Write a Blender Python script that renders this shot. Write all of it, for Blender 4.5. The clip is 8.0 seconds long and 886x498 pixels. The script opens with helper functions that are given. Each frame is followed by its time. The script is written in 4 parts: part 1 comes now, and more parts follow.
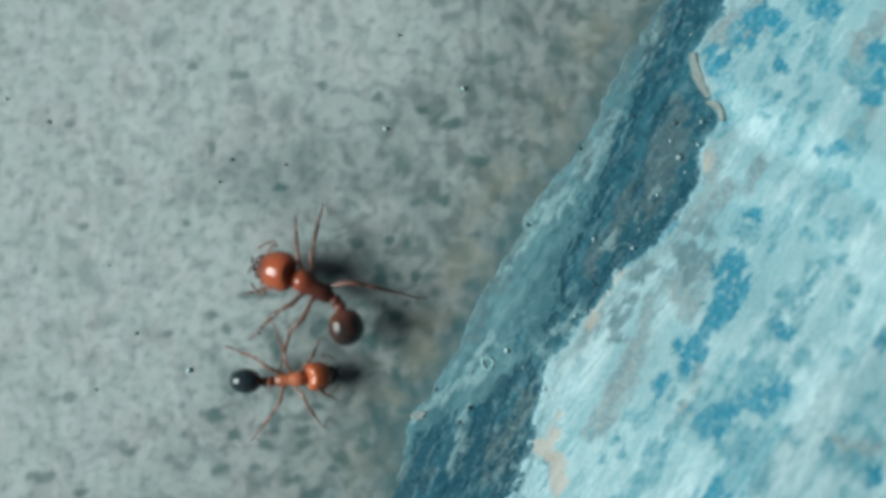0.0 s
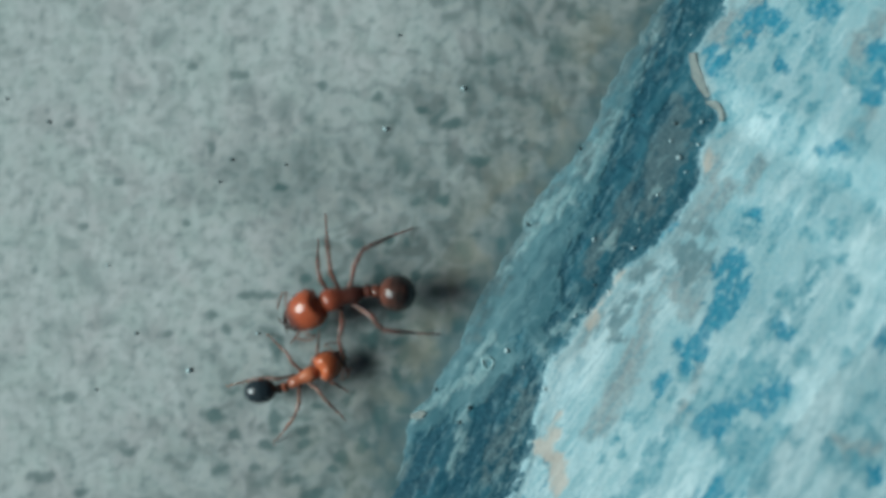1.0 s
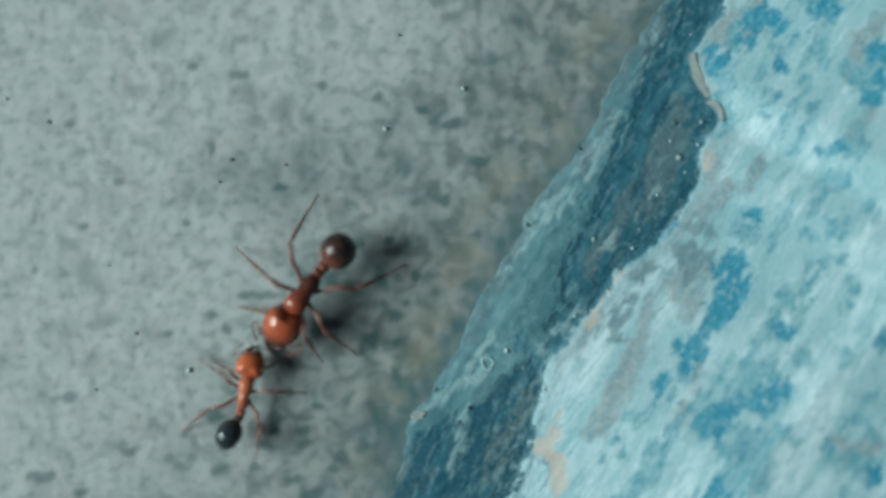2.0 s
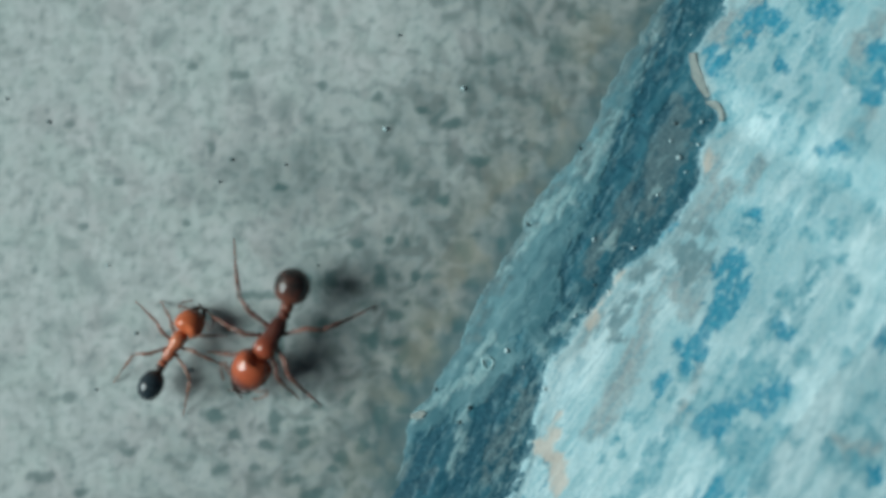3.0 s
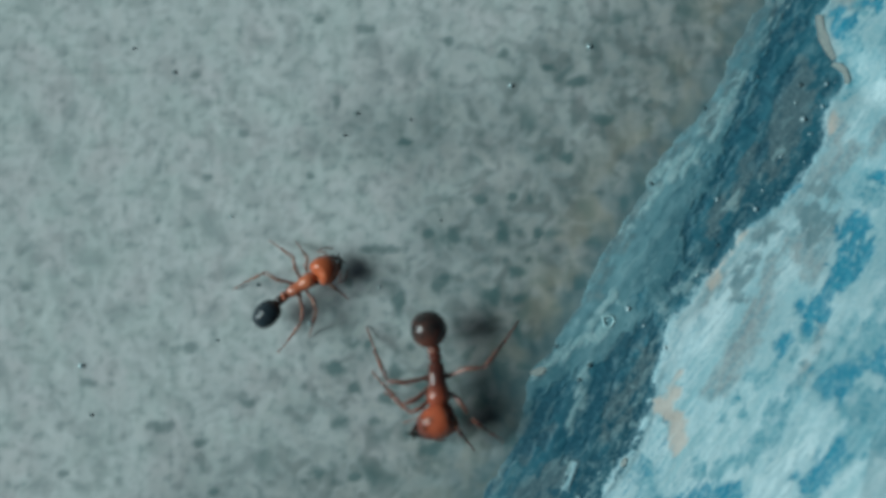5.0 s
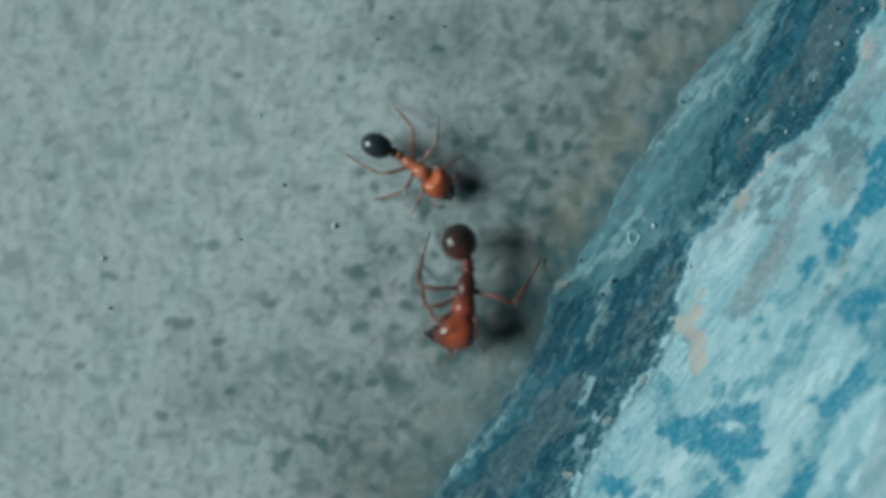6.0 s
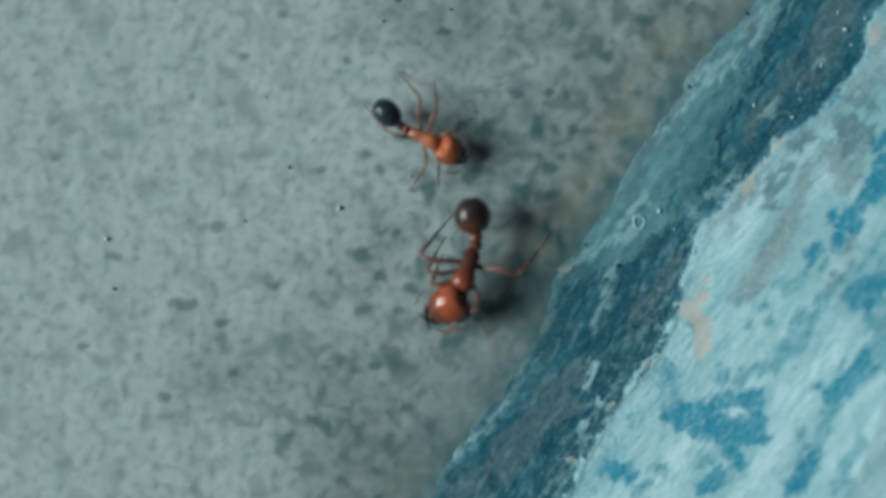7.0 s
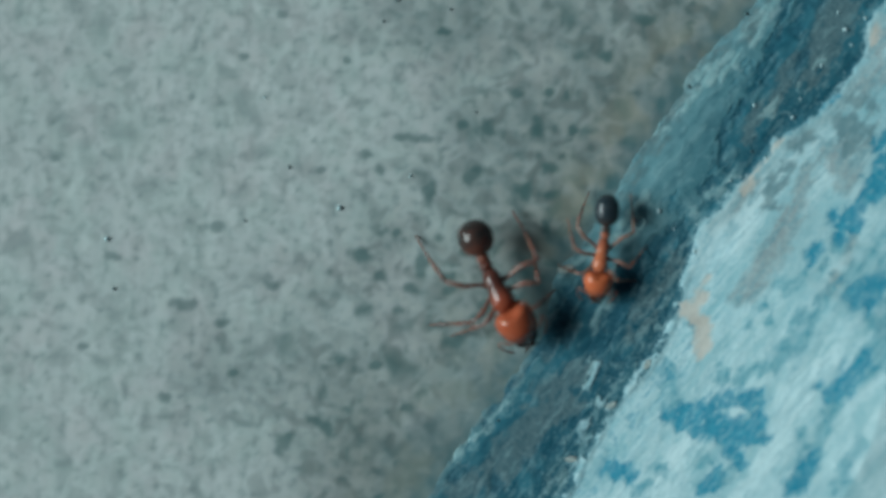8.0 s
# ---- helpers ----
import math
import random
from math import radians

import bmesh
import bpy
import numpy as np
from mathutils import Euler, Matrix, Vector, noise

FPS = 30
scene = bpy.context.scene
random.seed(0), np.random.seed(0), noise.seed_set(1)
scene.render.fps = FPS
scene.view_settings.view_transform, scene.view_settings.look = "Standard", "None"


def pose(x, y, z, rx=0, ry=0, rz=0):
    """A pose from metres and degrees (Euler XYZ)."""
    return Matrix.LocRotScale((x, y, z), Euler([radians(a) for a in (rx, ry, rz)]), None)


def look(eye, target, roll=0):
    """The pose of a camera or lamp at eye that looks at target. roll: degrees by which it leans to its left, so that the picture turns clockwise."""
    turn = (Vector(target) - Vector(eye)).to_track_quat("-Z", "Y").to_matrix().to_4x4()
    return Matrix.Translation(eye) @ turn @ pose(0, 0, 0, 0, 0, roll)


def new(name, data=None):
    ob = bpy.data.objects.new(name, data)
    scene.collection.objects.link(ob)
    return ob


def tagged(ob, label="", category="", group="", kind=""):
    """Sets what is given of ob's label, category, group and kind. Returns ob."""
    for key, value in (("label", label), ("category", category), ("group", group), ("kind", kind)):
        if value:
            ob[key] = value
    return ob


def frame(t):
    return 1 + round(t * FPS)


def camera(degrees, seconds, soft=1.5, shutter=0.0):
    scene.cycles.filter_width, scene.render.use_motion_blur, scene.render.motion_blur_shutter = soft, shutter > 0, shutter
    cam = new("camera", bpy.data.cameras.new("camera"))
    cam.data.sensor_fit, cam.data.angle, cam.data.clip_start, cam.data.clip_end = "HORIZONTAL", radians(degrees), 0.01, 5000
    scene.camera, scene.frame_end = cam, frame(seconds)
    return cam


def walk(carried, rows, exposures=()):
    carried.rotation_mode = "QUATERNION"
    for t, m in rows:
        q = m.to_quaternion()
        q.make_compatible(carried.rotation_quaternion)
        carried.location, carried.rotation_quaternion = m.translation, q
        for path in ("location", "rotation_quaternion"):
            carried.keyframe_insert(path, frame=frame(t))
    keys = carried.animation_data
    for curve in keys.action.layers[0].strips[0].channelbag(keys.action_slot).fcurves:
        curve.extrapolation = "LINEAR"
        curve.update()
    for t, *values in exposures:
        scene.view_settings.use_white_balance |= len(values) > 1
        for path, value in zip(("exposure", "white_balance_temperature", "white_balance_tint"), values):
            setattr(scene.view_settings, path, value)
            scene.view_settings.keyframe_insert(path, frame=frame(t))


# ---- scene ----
U = 2e-5                      # one plan unit: 0.02 mm
MM = 1e-3

# ---- camera ----
cam = camera(28, 8.0, soft=4.1, shutter=0.5)
cam.data.dof.use_dof = True
cam.data.dof.focus_distance = 0.0628
cam.data.dof.aperture_fstop = 11.0
walk(cam, [
    (0.0, pose(0.000000, 0.000000, 0.06290, 0, 0, 0.00)),
    (3.1, pose(0.000000, 0.000000, 0.06290, 0, 0, 0.00)),
    (3.2, pose(-0.000255, 0.000025, 0.06296, 0, 0, -0.10)),
    (3.3, pose(-0.000885, 0.000165, 0.06300, 0, 0, -0.20)),
    (3.4, pose(-0.001460, 0.000205, 0.06304, 0, 0, -0.33)),
    (3.5, pose(-0.001886, 0.000187, 0.06307, 0, 0, -0.38)),
    (3.6, pose(-0.002395, 0.000035, 0.06308, 0, 0, -0.35)),
    (3.7, pose(-0.002789, -0.000182, 0.06309, 0, 0, -0.28)),
    (3.8, pose(-0.003311, -0.000369, 0.06310, 0, 0, -0.17)),
    (3.9, pose(-0.003633, -0.000534, 0.06311, 0, 0, -0.11)),
    (4.0, pose(-0.003878, -0.000610, 0.06312, 0, 0, 0.00)),
    (4.1, pose(-0.003925, -0.000632, 0.06312, 0, 0, 0.01)),
    (4.2, pose(-0.003940, -0.000650, 0.06312, 0, 0, 0.02)),
    (4.8, pose(-0.004200, -0.001300, 0.06307, 0, 0, 0.72)),
    (5.3, pose(-0.004594, -0.002465, 0.06298, 0, 0, 1.70)),
    (5.4, pose(-0.004717, -0.002950, 0.06297, 0, 0, 2.02)),
    (5.5, pose(-0.004845, -0.003335, 0.06296, 0, 0, 2.31)),
    (5.6, pose(-0.004856, -0.003442, 0.06293, 0, 0, 2.38)),
    (5.7, pose(-0.004902, -0.003697, 0.06289, 0, 0, 2.74)),
    (5.8, pose(-0.005009, -0.004279, 0.06285, 0, 0, 3.11)),
    (5.9, pose(-0.005062, -0.004541, 0.06282, 0, 0, 3.37)),
    (6.0, pose(-0.005115, -0.004873, 0.06278, 0, 0, 3.61)),
    (6.1, pose(-0.005165, -0.005085, 0.06276, 0, 0, 3.74)),
    (6.2, pose(-0.005165, -0.005253, 0.06274, 0, 0, 3.87)),
    (6.4, pose(-0.005165, -0.005265, 0.06270, 0, 0, 3.93)),
    (6.5, pose(-0.005165, -0.005271, 0.06269, 0, 0, 3.97)),
    (6.6, pose(-0.005225, -0.005468, 0.06268, 0, 0, 4.06)),
    (7.0, pose(-0.005240, -0.005473, 0.06266, 0, 0, 4.10)),
    (8.0, pose(-0.005240, -0.005473, 0.06266, 0, 0, 4.10)),
], exposures=[
    (0.0, 0.00, 5690, -6), (0.5, -0.17, 5650, -6), (1.5, -0.19, 5600, -7), (3.2, -0.11, 5670, -6), (3.5, -0.12, 5650, -6), (3.7, -0.23, 5620, -6), (4.2, -0.27, 5580, -6),
    (5.3, -0.39, 5430, -8), (8.0, -0.36, 5410, -9)])

# ---- light ----
world = bpy.data.worlds.new("sky")
scene.world = world
world.use_nodes = True
wn = world.node_tree
sky = wn.nodes.new("ShaderNodeTexSky")
sky.sky_type, sky.sun_disc = "NISHITA", False
sky.sun_elevation, sky.sun_rotation = radians(33), radians(268)
sky.air_density, sky.dust_density, sky.ozone_density = 0.8, 6.0, 0.4
wn.links.new(sky.outputs[0], wn.nodes["Background"].inputs[0])
wn.nodes["Background"].inputs[1].default_value = 0.018
sun_data = bpy.data.lights.new("sun", "SUN")
sun_data.energy, sun_data.angle, sun_data.color = 4.8, radians(31), (1.0, 0.963, 0.913)
sun = new("sun", sun_data)
sun.matrix_world = look((-0.345, -0.010, 0.224), (0, 0, 0))

# ---- noise on the plan ----
def gradient_noise(x, y, seed):
    rng = np.random.RandomState(seed)
    perm = np.concatenate([rng.permutation(256)] * 3)
    ang = rng.rand(256) * 2 * math.pi
    ga, gb = np.cos(ang), np.sin(ang)
    xi, yi = np.floor(x).astype(int), np.floor(y).astype(int)
    xf, yf = x - xi, y - yi
    s, t = xf ** 3 * (xf * (xf * 6 - 15) + 10), yf ** 3 * (yf * (yf * 6 - 15) + 10)

    def corner(dx, dy):
        h = perm[perm[(xi + dx) & 255] + ((yi + dy) & 255)]
        return ga[h] * (xf - dx) + gb[h] * (yf - dy)
    a = corner(0, 0) * (1 - s) + corner(1, 0) * s
    b = corner(0, 1) * (1 - s) + corner(1, 1) * s
    return (a * (1 - t) + b * t) * 1.5


def fbm(x, y, seed, octaves=4, gain=0.5):
    total, amp = 0, 1.0
    for k in range(octaves):
        total = total + amp * gradient_noise(x * 2 ** k + 17.3 * k, y * 2 ** k - 9.1 * k, seed + k)
        amp *= gain
    return total


def step01(lo, hi, x):
    t = np.clip((x - lo) / (hi - lo), 0, 1)
    return t * t * (3 - 2 * t)


# ---- the painted ledge: u runs along its foot, v up its slope, in plan units ----
EX, EY = 0.4857, 0.8742
AX, AY = -94.0, -441.0


def to_uv(x, y):
    dx, dy = x - AX, y - AY
    return dx * EX + dy * EY, dx * EY - dy * EX


def to_xy(u, v):
    return AX + u * EX + v * EY, AY + u * EY - v * EX


def line_of(points):
    """A boundary along the ledge, through plan points counted from the upper corner."""
    uv = sorted(to_uv(px - 784, 441 - py) for px, py in points)
    us, vs = np.array([p[0] for p in uv]), np.array([p[1] for p in uv])

    def at(u):
        return (np.interp(u - 9, us, vs) + np.interp(u, us, vs) + np.interp(u + 9, us, vs)) / 3
    return at


FOOT = line_of([(536, 1133), (600, 1028), (685, 893), (703, 850), (728, 742), (790, 655), (868, 505), (928, 392),
                (1030, 258), (1068, 190), (1105, 110), (1180, 0), (1235, -100)])
STRIP = line_of([(546, 1133), (611, 1028), (697, 893), (716, 850), (752, 778), (805, 742), (860, 722), (905, 680), (940, 615), (985, 540),
                 (1002, 480), (1042, 370), (1085, 250), (1132, 130), (1160, 60), (1195, 0), (1250, -100)])
PALE = line_of([(766, 1125), (855, 969), (905, 882), (925, 840), (943, 775), (960, 700), (970, 640), (1012, 592), (1060, 540),
                (1092, 488), (1190, 402), (1238, 330), (1242, 262), (1280, 215), (1252, 165), (1222, 100), (1275, 30), (1310, -60)])

# brush marks and wear on the ledge, from one end to the other, with their half width
BLUE = [(1352, 30, 1375, 42, 17), (1335, 48, 1345, 48, 8), (1322, 38, 1325, 40, 4), (1312, 72, 1330, 70, 6), (1258, 112, 1285, 105, 9),
        (1262, 125, 1272, 115, 8), (1256, 92, 1262, 85, 6), (1381, 117, 1383, 118, 7), (1447, 22, 1472, 12, 10), (1546, 92, 1558, 86, 12),
        (1542, 172, 1548, 168, 11), (1556, 138, 1562, 148, 9)]
BLUE_B = [(1303, 455, 1310, 470, 9), (1276, 478, 1280, 500, 7), (1292, 470, 1310, 510, 12), (1310, 512, 1288, 550, 13), (1282, 520, 1264, 572, 14),
          (1255, 583, 1245, 592, 7), (1226, 605, 1236, 625, 14), (1206, 612, 1214, 648, 9), (1175, 668, 1166, 688, 6), (1340, 700, 1385, 694, 13),
          (1322, 716, 1352, 722, 13), (1372, 716, 1380, 702, 9)]
BLUE_C = [(1245, 745, 1282, 736, 18), (1255, 764, 1275, 762, 13), (1288, 720, 1300, 730, 8), (1252, 880, 1275, 868, 10), (1383, 575, 1386, 590, 7),
          (1542, 836, 1556, 846, 9), (1460, 270, 1488, 259, 5), (1338, 380, 1345, 388, 9), (1558, 600, 1563, 592, 9), (957, 981, 1007, 994, 17),
          (992, 966, 1044, 943, 9), (1019, 997, 1086, 1001, 24), (1065, 942, 1093, 941, 14), (1087, 971, 1100, 997, 9), (1049, 1032, 1068, 1053, 11),
          (1024, 1085, 1016, 1104, 13)]
BLUE_D = [(1219, 924, 1238, 913, 16), (1239, 903, 1255, 882, 14), (1186, 1056, 1197, 1046, 9), (851, 1079, 876, 1093, 12),
          (846, 1089, 861, 1092, 10), (1166, 1098, 1179, 1075, 9)]
TEAL = [(1460, 58, 1450, 108, 8), (1423, 147, 1426, 150, 8), (1505, 122, 1530, 142, 15), (1528, 125, 1558, 115, 15), (1212, 642, 1216, 680, 10),
        (1150, 730, 1122, 742, 10), (1195, 690, 1186, 702, 4), (1320, 655, 1368, 660, 16), (1302, 690, 1336, 680, 19), (1310, 770, 1292, 850, 24),
        (1330, 790, 1352, 775, 17), (1302, 820, 1340, 800, 22), (1370, 775, 1396, 766, 10), (1380, 770, 1355, 786, 9)]
TEAL_B = [(1272, 870, 1330, 850, 24), (1340, 850, 1360, 830, 9), (1160, 786, 1166, 800, 11), (1150, 820, 1165, 792, 12), (1126, 850, 1150, 830, 11),
          (1112, 880, 1130, 860, 12), (1390, 520, 1400, 536, 11), (1376, 560, 1366, 580, 4), (1367, 550, 1368, 552, 4), (1355, 592, 1364, 572, 4),
          (1418, 634, 1420, 646, 5), (1490, 546, 1500, 540, 6), (1505, 500, 1515, 515, 6), (1470, 455, 1490, 460, 7), (1458, 465, 1462, 466, 5)]
TEAL_C = [(1495, 630, 1497, 632, 4), (1515, 825, 1540, 830, 17), (1466, 798, 1476, 812, 15), (1495, 756, 1515, 736, 11), (1526, 716, 1540, 704, 8),
          (1540, 770, 1555, 776, 7), (1498, 868, 1500, 870, 7), (1475, 400, 1490, 404, 14), (1430, 412, 1438, 420, 9), (1330, 378, 1345, 392, 13),
          (1310, 405, 1330, 416, 13), (1500, 255, 1520, 265, 9), (1520, 230, 1526, 250, 8), (1490, 310, 1505, 326, 8), (1484, 331, 1488, 333, 6)]
TEAL_D = [(1445, 330, 1450, 350, 5), (1545, 370, 1550, 386, 8), (1365, 168, 1359, 184, 6), (1348, 195, 1352, 205, 4), (1095, 775, 1096, 777, 6),
          (1097, 805, 1098, 806, 4), (1072, 820, 1073, 821, 4), (1300, 60, 1312, 50, 9), (1296, 78, 1305, 92, 7), (1368, 80, 1372, 86, 6),
          (1400, 62, 1404, 66, 5), (1275, 140, 1290, 150, 8), (1440, 0, 1490, -20, 16), (933, 902, 947, 967, 12), (1027, 904, 1030, 907, 8),
          (1089, 888, 1052, 913, 9)]
TEAL_E = [(1205, 985, 1226, 944, 10), (1186, 1026, 1206, 995, 9), (1178, 1057, 1197, 1046, 16), (1165, 1098, 1183, 1067, 12),
          (1291, 790, 1305, 857, 18), (1239, 1094, 1247, 1074, 9), (1255, 1043, 1275, 1012, 9), (1165, 1000, 1169, 1003, 6),
          (889, 1113, 905, 1100, 7), (929, 1078, 934, 1084, 6), (1013, 1096, 1037, 1083, 15), (998, 1065, 1011, 1054, 7)]
TEAL_F = [(1262, 172, 1284, 190, 6), (1284, 190, 1290, 225, 8), (1290, 225, 1262, 240, 8), (1490, -10, 1446, 70, 9), (1446, 70, 1436, 100, 6),
          (1408, 180, 1385, 240, 4), (1350, 120, 1330, 165, 5), (1440, 190, 1402, 270, 4), (1360, 165, 1352, 190, 6), (1470, 300, 1430, 380, 5),
          (1405, 350, 1360, 440, 5), (1440, 480, 1400, 580, 5), (1350, 600, 1310, 660, 6), (1290, 640, 1240, 720, 7), (1200, 740, 1150, 850, 6)]
LILAC = [(1152, 535, 1132, 600, 13), (1126, 610, 1102, 690, 19), (1090, 690, 1066, 750, 20), (1058, 730, 1045, 762, 14), (1216, 520, 1190, 500, 22),
         (1200, 500, 1216, 480, 13), (1545, 790, 1500, 800, 18), (1480, 780, 1500, 790, 12), (1265, 285, 1262, 322, 15), (1290, 330, 1240, 382, 15),
         (1276, 60, 1300, 30, 18), (1340, 10, 1322, 52, 16), (1522, 70, 1510, 130, 18), (1560, 30, 1550, 60, 14)]
LILAC_B = [(1205, 742, 1216, 722, 11), (1240, 640, 1222, 690, 9), (1250, 480, 1215, 560, 10),
           (1060, 560, 1030, 600, 10), (1540, 200, 1500, 260, 12), (1290, 70, 1345, 45, 18), (1262, 66, 1290, 45, 18), (1325, 330, 1340, 290, 7)]
SLATE = [(1235, 455, 1212, 446, 24), (1126, 490, 1146, 470, 12), (1240, 462, 1226, 482, 15), (1100, 560, 1085, 590, 13), (1118, 530, 1110, 555, 9),
         (970, 815, 985, 805, 8), (1210, 395, 1260, 412, 10)]
NAVY = [(1108, 215, 1086, 270, 8), (1086, 270, 1075, 335, 8), (1075, 335, 1058, 382, 9), (1058, 382, 1020, 432, 7), (1020, 432, 1000, 472, 8),
        (1000, 472, 996, 522, 11), (996, 522, 1012, 540, 9), (1238, 300, 1236, 328, 7), (1226, 330, 1196, 394, 12), (1196, 394, 1140, 424, 10),
        (1140, 424, 1106, 446, 9), (1095, 460, 1060, 500, 9), (1060, 500, 1045, 548, 7), (985, 560, 966, 580, 10), (932, 650, 892, 690, 12)]
NAVY_B = [(892, 690, 852, 750, 14), (952, 690, 940, 662, 9), (961, 718, 956, 740, 6), (926, 788, 920, 800, 7), (906, 828, 901, 850, 9),
          (882, 858, 892, 880, 7), (852, 760, 800, 880, 18), (762, 780, 730, 850, 22), (700, 872, 742, 850, 20), (832, 790, 850, 770, 10),
          (786, 745, 770, 800, 12), (1188, 20, 1170, 90, 12)]
NAVY_C = [(1150, 130, 1132, 200, 14), (1126, 230, 1110, 290, 10), (1216, 8, 1202, 60, 9), (1250, 210, 1240, 226, 8), (1262, 204, 1263, 206, 5),
          (1195, 110, 1162, 140, 14), (1180, 190, 1150, 240, 7), (1135, 330, 1118, 362, 6), (693, 874, 658, 944, 11), (658, 944, 615, 1017, 10),
          (726, 1062, 764, 1037, 12)]
NAVY_D = [(737, 1111, 768, 1097, 10), (637, 1108, 650, 1127, 9), (846, 894, 821, 964, 14), (812, 1016, 802, 1005, 9), (885, 881, 927, 798, 13),
          (762, 1008, 801, 990, 10), (589, 1099, 570, 1120, 8), (697, 1082, 718, 1101, 8)]
GREY = [(1190, 240, 1172, 300, 32), (1202, 196, 1196, 212, 24), (1166, 310, 1146, 370, 23), (1120, 340, 1088, 420, 15), (1062, 430, 1042, 480, 13),
        (900, 762, 872, 800, 16), (930, 722, 916, 760, 12), (886, 832, 900, 802, 10), (935, 700, 938, 704, 10), (860, 840, 864, 842, 9),
        (1160, 60, 1140, 100, 8)]
GREY_B = [(795, 907, 720, 952, 22), (759, 970, 665, 1054, 30), (703, 1013, 641, 1106, 32), (602, 1118, 572, 1142, 22), (760, 838, 714, 891, 12),
          (532, 1143, 494, 1165, 12)]
LIGHT = [(1040, 290, 1070, 245, 9), (1070, 245, 1092, 200, 7), (1030, 300, 1040, 318, 7), (1140, 110, 1120, 150, 5), (932, 388, 1000, 342, 10),
         (960, 390, 1010, 360, 10), (906, 448, 950, 400, 9), (735, 742, 760, 722, 8), (768, 716, 790, 700, 5), (1135, 392, 1100, 420, 6),
         (1085, 420, 1078, 440, 5), (1150, 352, 1160, 340, 6), (960, 615, 972, 650, 7), (985, 590, 1010, 575, 8)]
LIGHT_B = [(806, 780, 826, 720, 6), (812, 810, 822, 770, 4), (872, 600, 830, 650, 9), (862, 500, 900, 470, 5), (860, 620, 880, 610, 4),
           (1010, 560, 1035, 540, 5), (975, 668, 968, 700, 6), (1172, 40, 1160, 70, 5), (800, 690, 850, 660, 9), (811, 966, 839, 974, 6),
           (805, 1025, 825, 1036, 7), (777, 1077, 796, 1082, 7)]
LIGHT_C = [(759, 1116, 750, 1130, 6), (800, 897, 794, 945, 4), (649, 923, 630, 946, 8), (532, 1113, 614, 1029, 7), (809, 796, 792, 835, 6),
           (660, 974, 623, 1009, 5), (473, 1147, 530, 1115, 8)]
OCHRE = [(990, 735, 976, 760, 5), (985, 760, 970, 790, 10), (955, 792, 985, 812, 13), (985, 810, 990, 850, 14), (990, 850, 986, 868, 9),
         (1063, 535, 1070, 520, 6), (1040, 575, 1054, 560, 5), (1257, 264, 1250, 290, 6), (1102, 482, 1072, 518, 3), (1054, 548, 1040, 574, 3)]
# the crack along the torn lip of the pale coat, and the scraps of it left beyond
CRACK = line_of([(957, 735), (950, 780), (940, 816), (930, 848), (917, 877), (904, 900), (886, 927), (866, 951),
                 (851, 972), (836, 997), (826, 1025), (811, 1052), (800, 1075), (789, 1116)])
SCRAPS = [(892, 894, 901, 884, 7), (881, 911, 886, 903, 5), (858, 953, 874, 930, 4), (821, 967, 837, 970, 5), (837, 972, 843, 974, 4), (809, 1030, 821, 1024, 6), (792, 1015, 798, 1005, 5),
          (771, 1077, 784, 1072, 7), (793, 1078, 800, 1067, 4), (798, 1102, 803, 1097, 4), (792, 945, 802, 915, 3), (797, 935, 809, 899, 3), (784, 1036, 791, 1021, 4)]
PALE_LINES = [(1200, 395, 1110, 470, 6, 0.6)]          # long scratch: from, to, half width, strength
# wide brighter passes of the pale and of the teal coat: x, y, half length, half width, strength
WHITE = [(1470, 650, 170, 42, 0.9), (1425, 800, 110, 30, 0.9), (1540, 430, 130, 34, 0.8), (1012, 650, 80, 15, 0.7), (1185, 520, 46, 22, 0.7),
         (1500, 60, 90, 26, 0.3), (1560, 560, 90, 34, 0.7), (1430, 330, 150, 26, 0.7), (1350, 240, 90, 24, 0.5),
         (1330, 640, 40, 16, 0.5), (1420, 560, 120, 22, 0.7), (1180, 900, 120, 26, 0.8), (1060, 640, 60, 16, 0.6), (1380, 980, 120, 40, 0.8),
         (1120, 1040, 110, 24, 0.8), (960, 1050, 110, 18, 0.7), (1290, 1000, 120, 26, 0.8)]
SHEEN = [(955, 400, 74, 28, 0.9), (880, 560, 90, 30, 0.5), (1062, 270, 60, 18, 0.8), (800, 670, 46, 24, 0.6), (1130, 130, 50, 14, 0.7)]


def strokes(u, v, lines, seed):
    """Ragged strokes along short lines."""
    out = np.full_like(u, -1.0)
    rag = 0.75 * fbm(u / 15, v / 11, seed, 4)
    for x0, y0, x1, y1, w, k in lines:
        a, b = np.array(to_uv(x0 - 784, 441 - y0)), np.array(to_uv(x1 - 784, 441 - y1))
        e = b - a
        t = np.clip(((u - a[0]) * e[0] + (v - a[1]) * e[1]) / (e @ e), 0, 1)
        d = np.hypot(u - a[0] - t * e[0], v - a[1] - t * e[1])
        out = np.maximum(out, k * (1.25 - d / w))
    return step01(0.0, 0.9, out + rag * (out > -0.8)) * step01(-0.9, 0.1, out)


def patches(u, v, spots, ragged, seed):
    out = np.full_like(u, -0.6)
    wobble = fbm(u / 46, v / 22, seed, 4) * ragged
    for px, py, a, b, s in spots:
        cu, cv = to_uv(px - 784, 441 - py)
        d = np.sqrt(((u - cu) / a) ** 2 + ((v - cv) / b) ** 2)
        out = np.maximum(out, s * (1.0 - d) + 0.50)
    return out + wobble


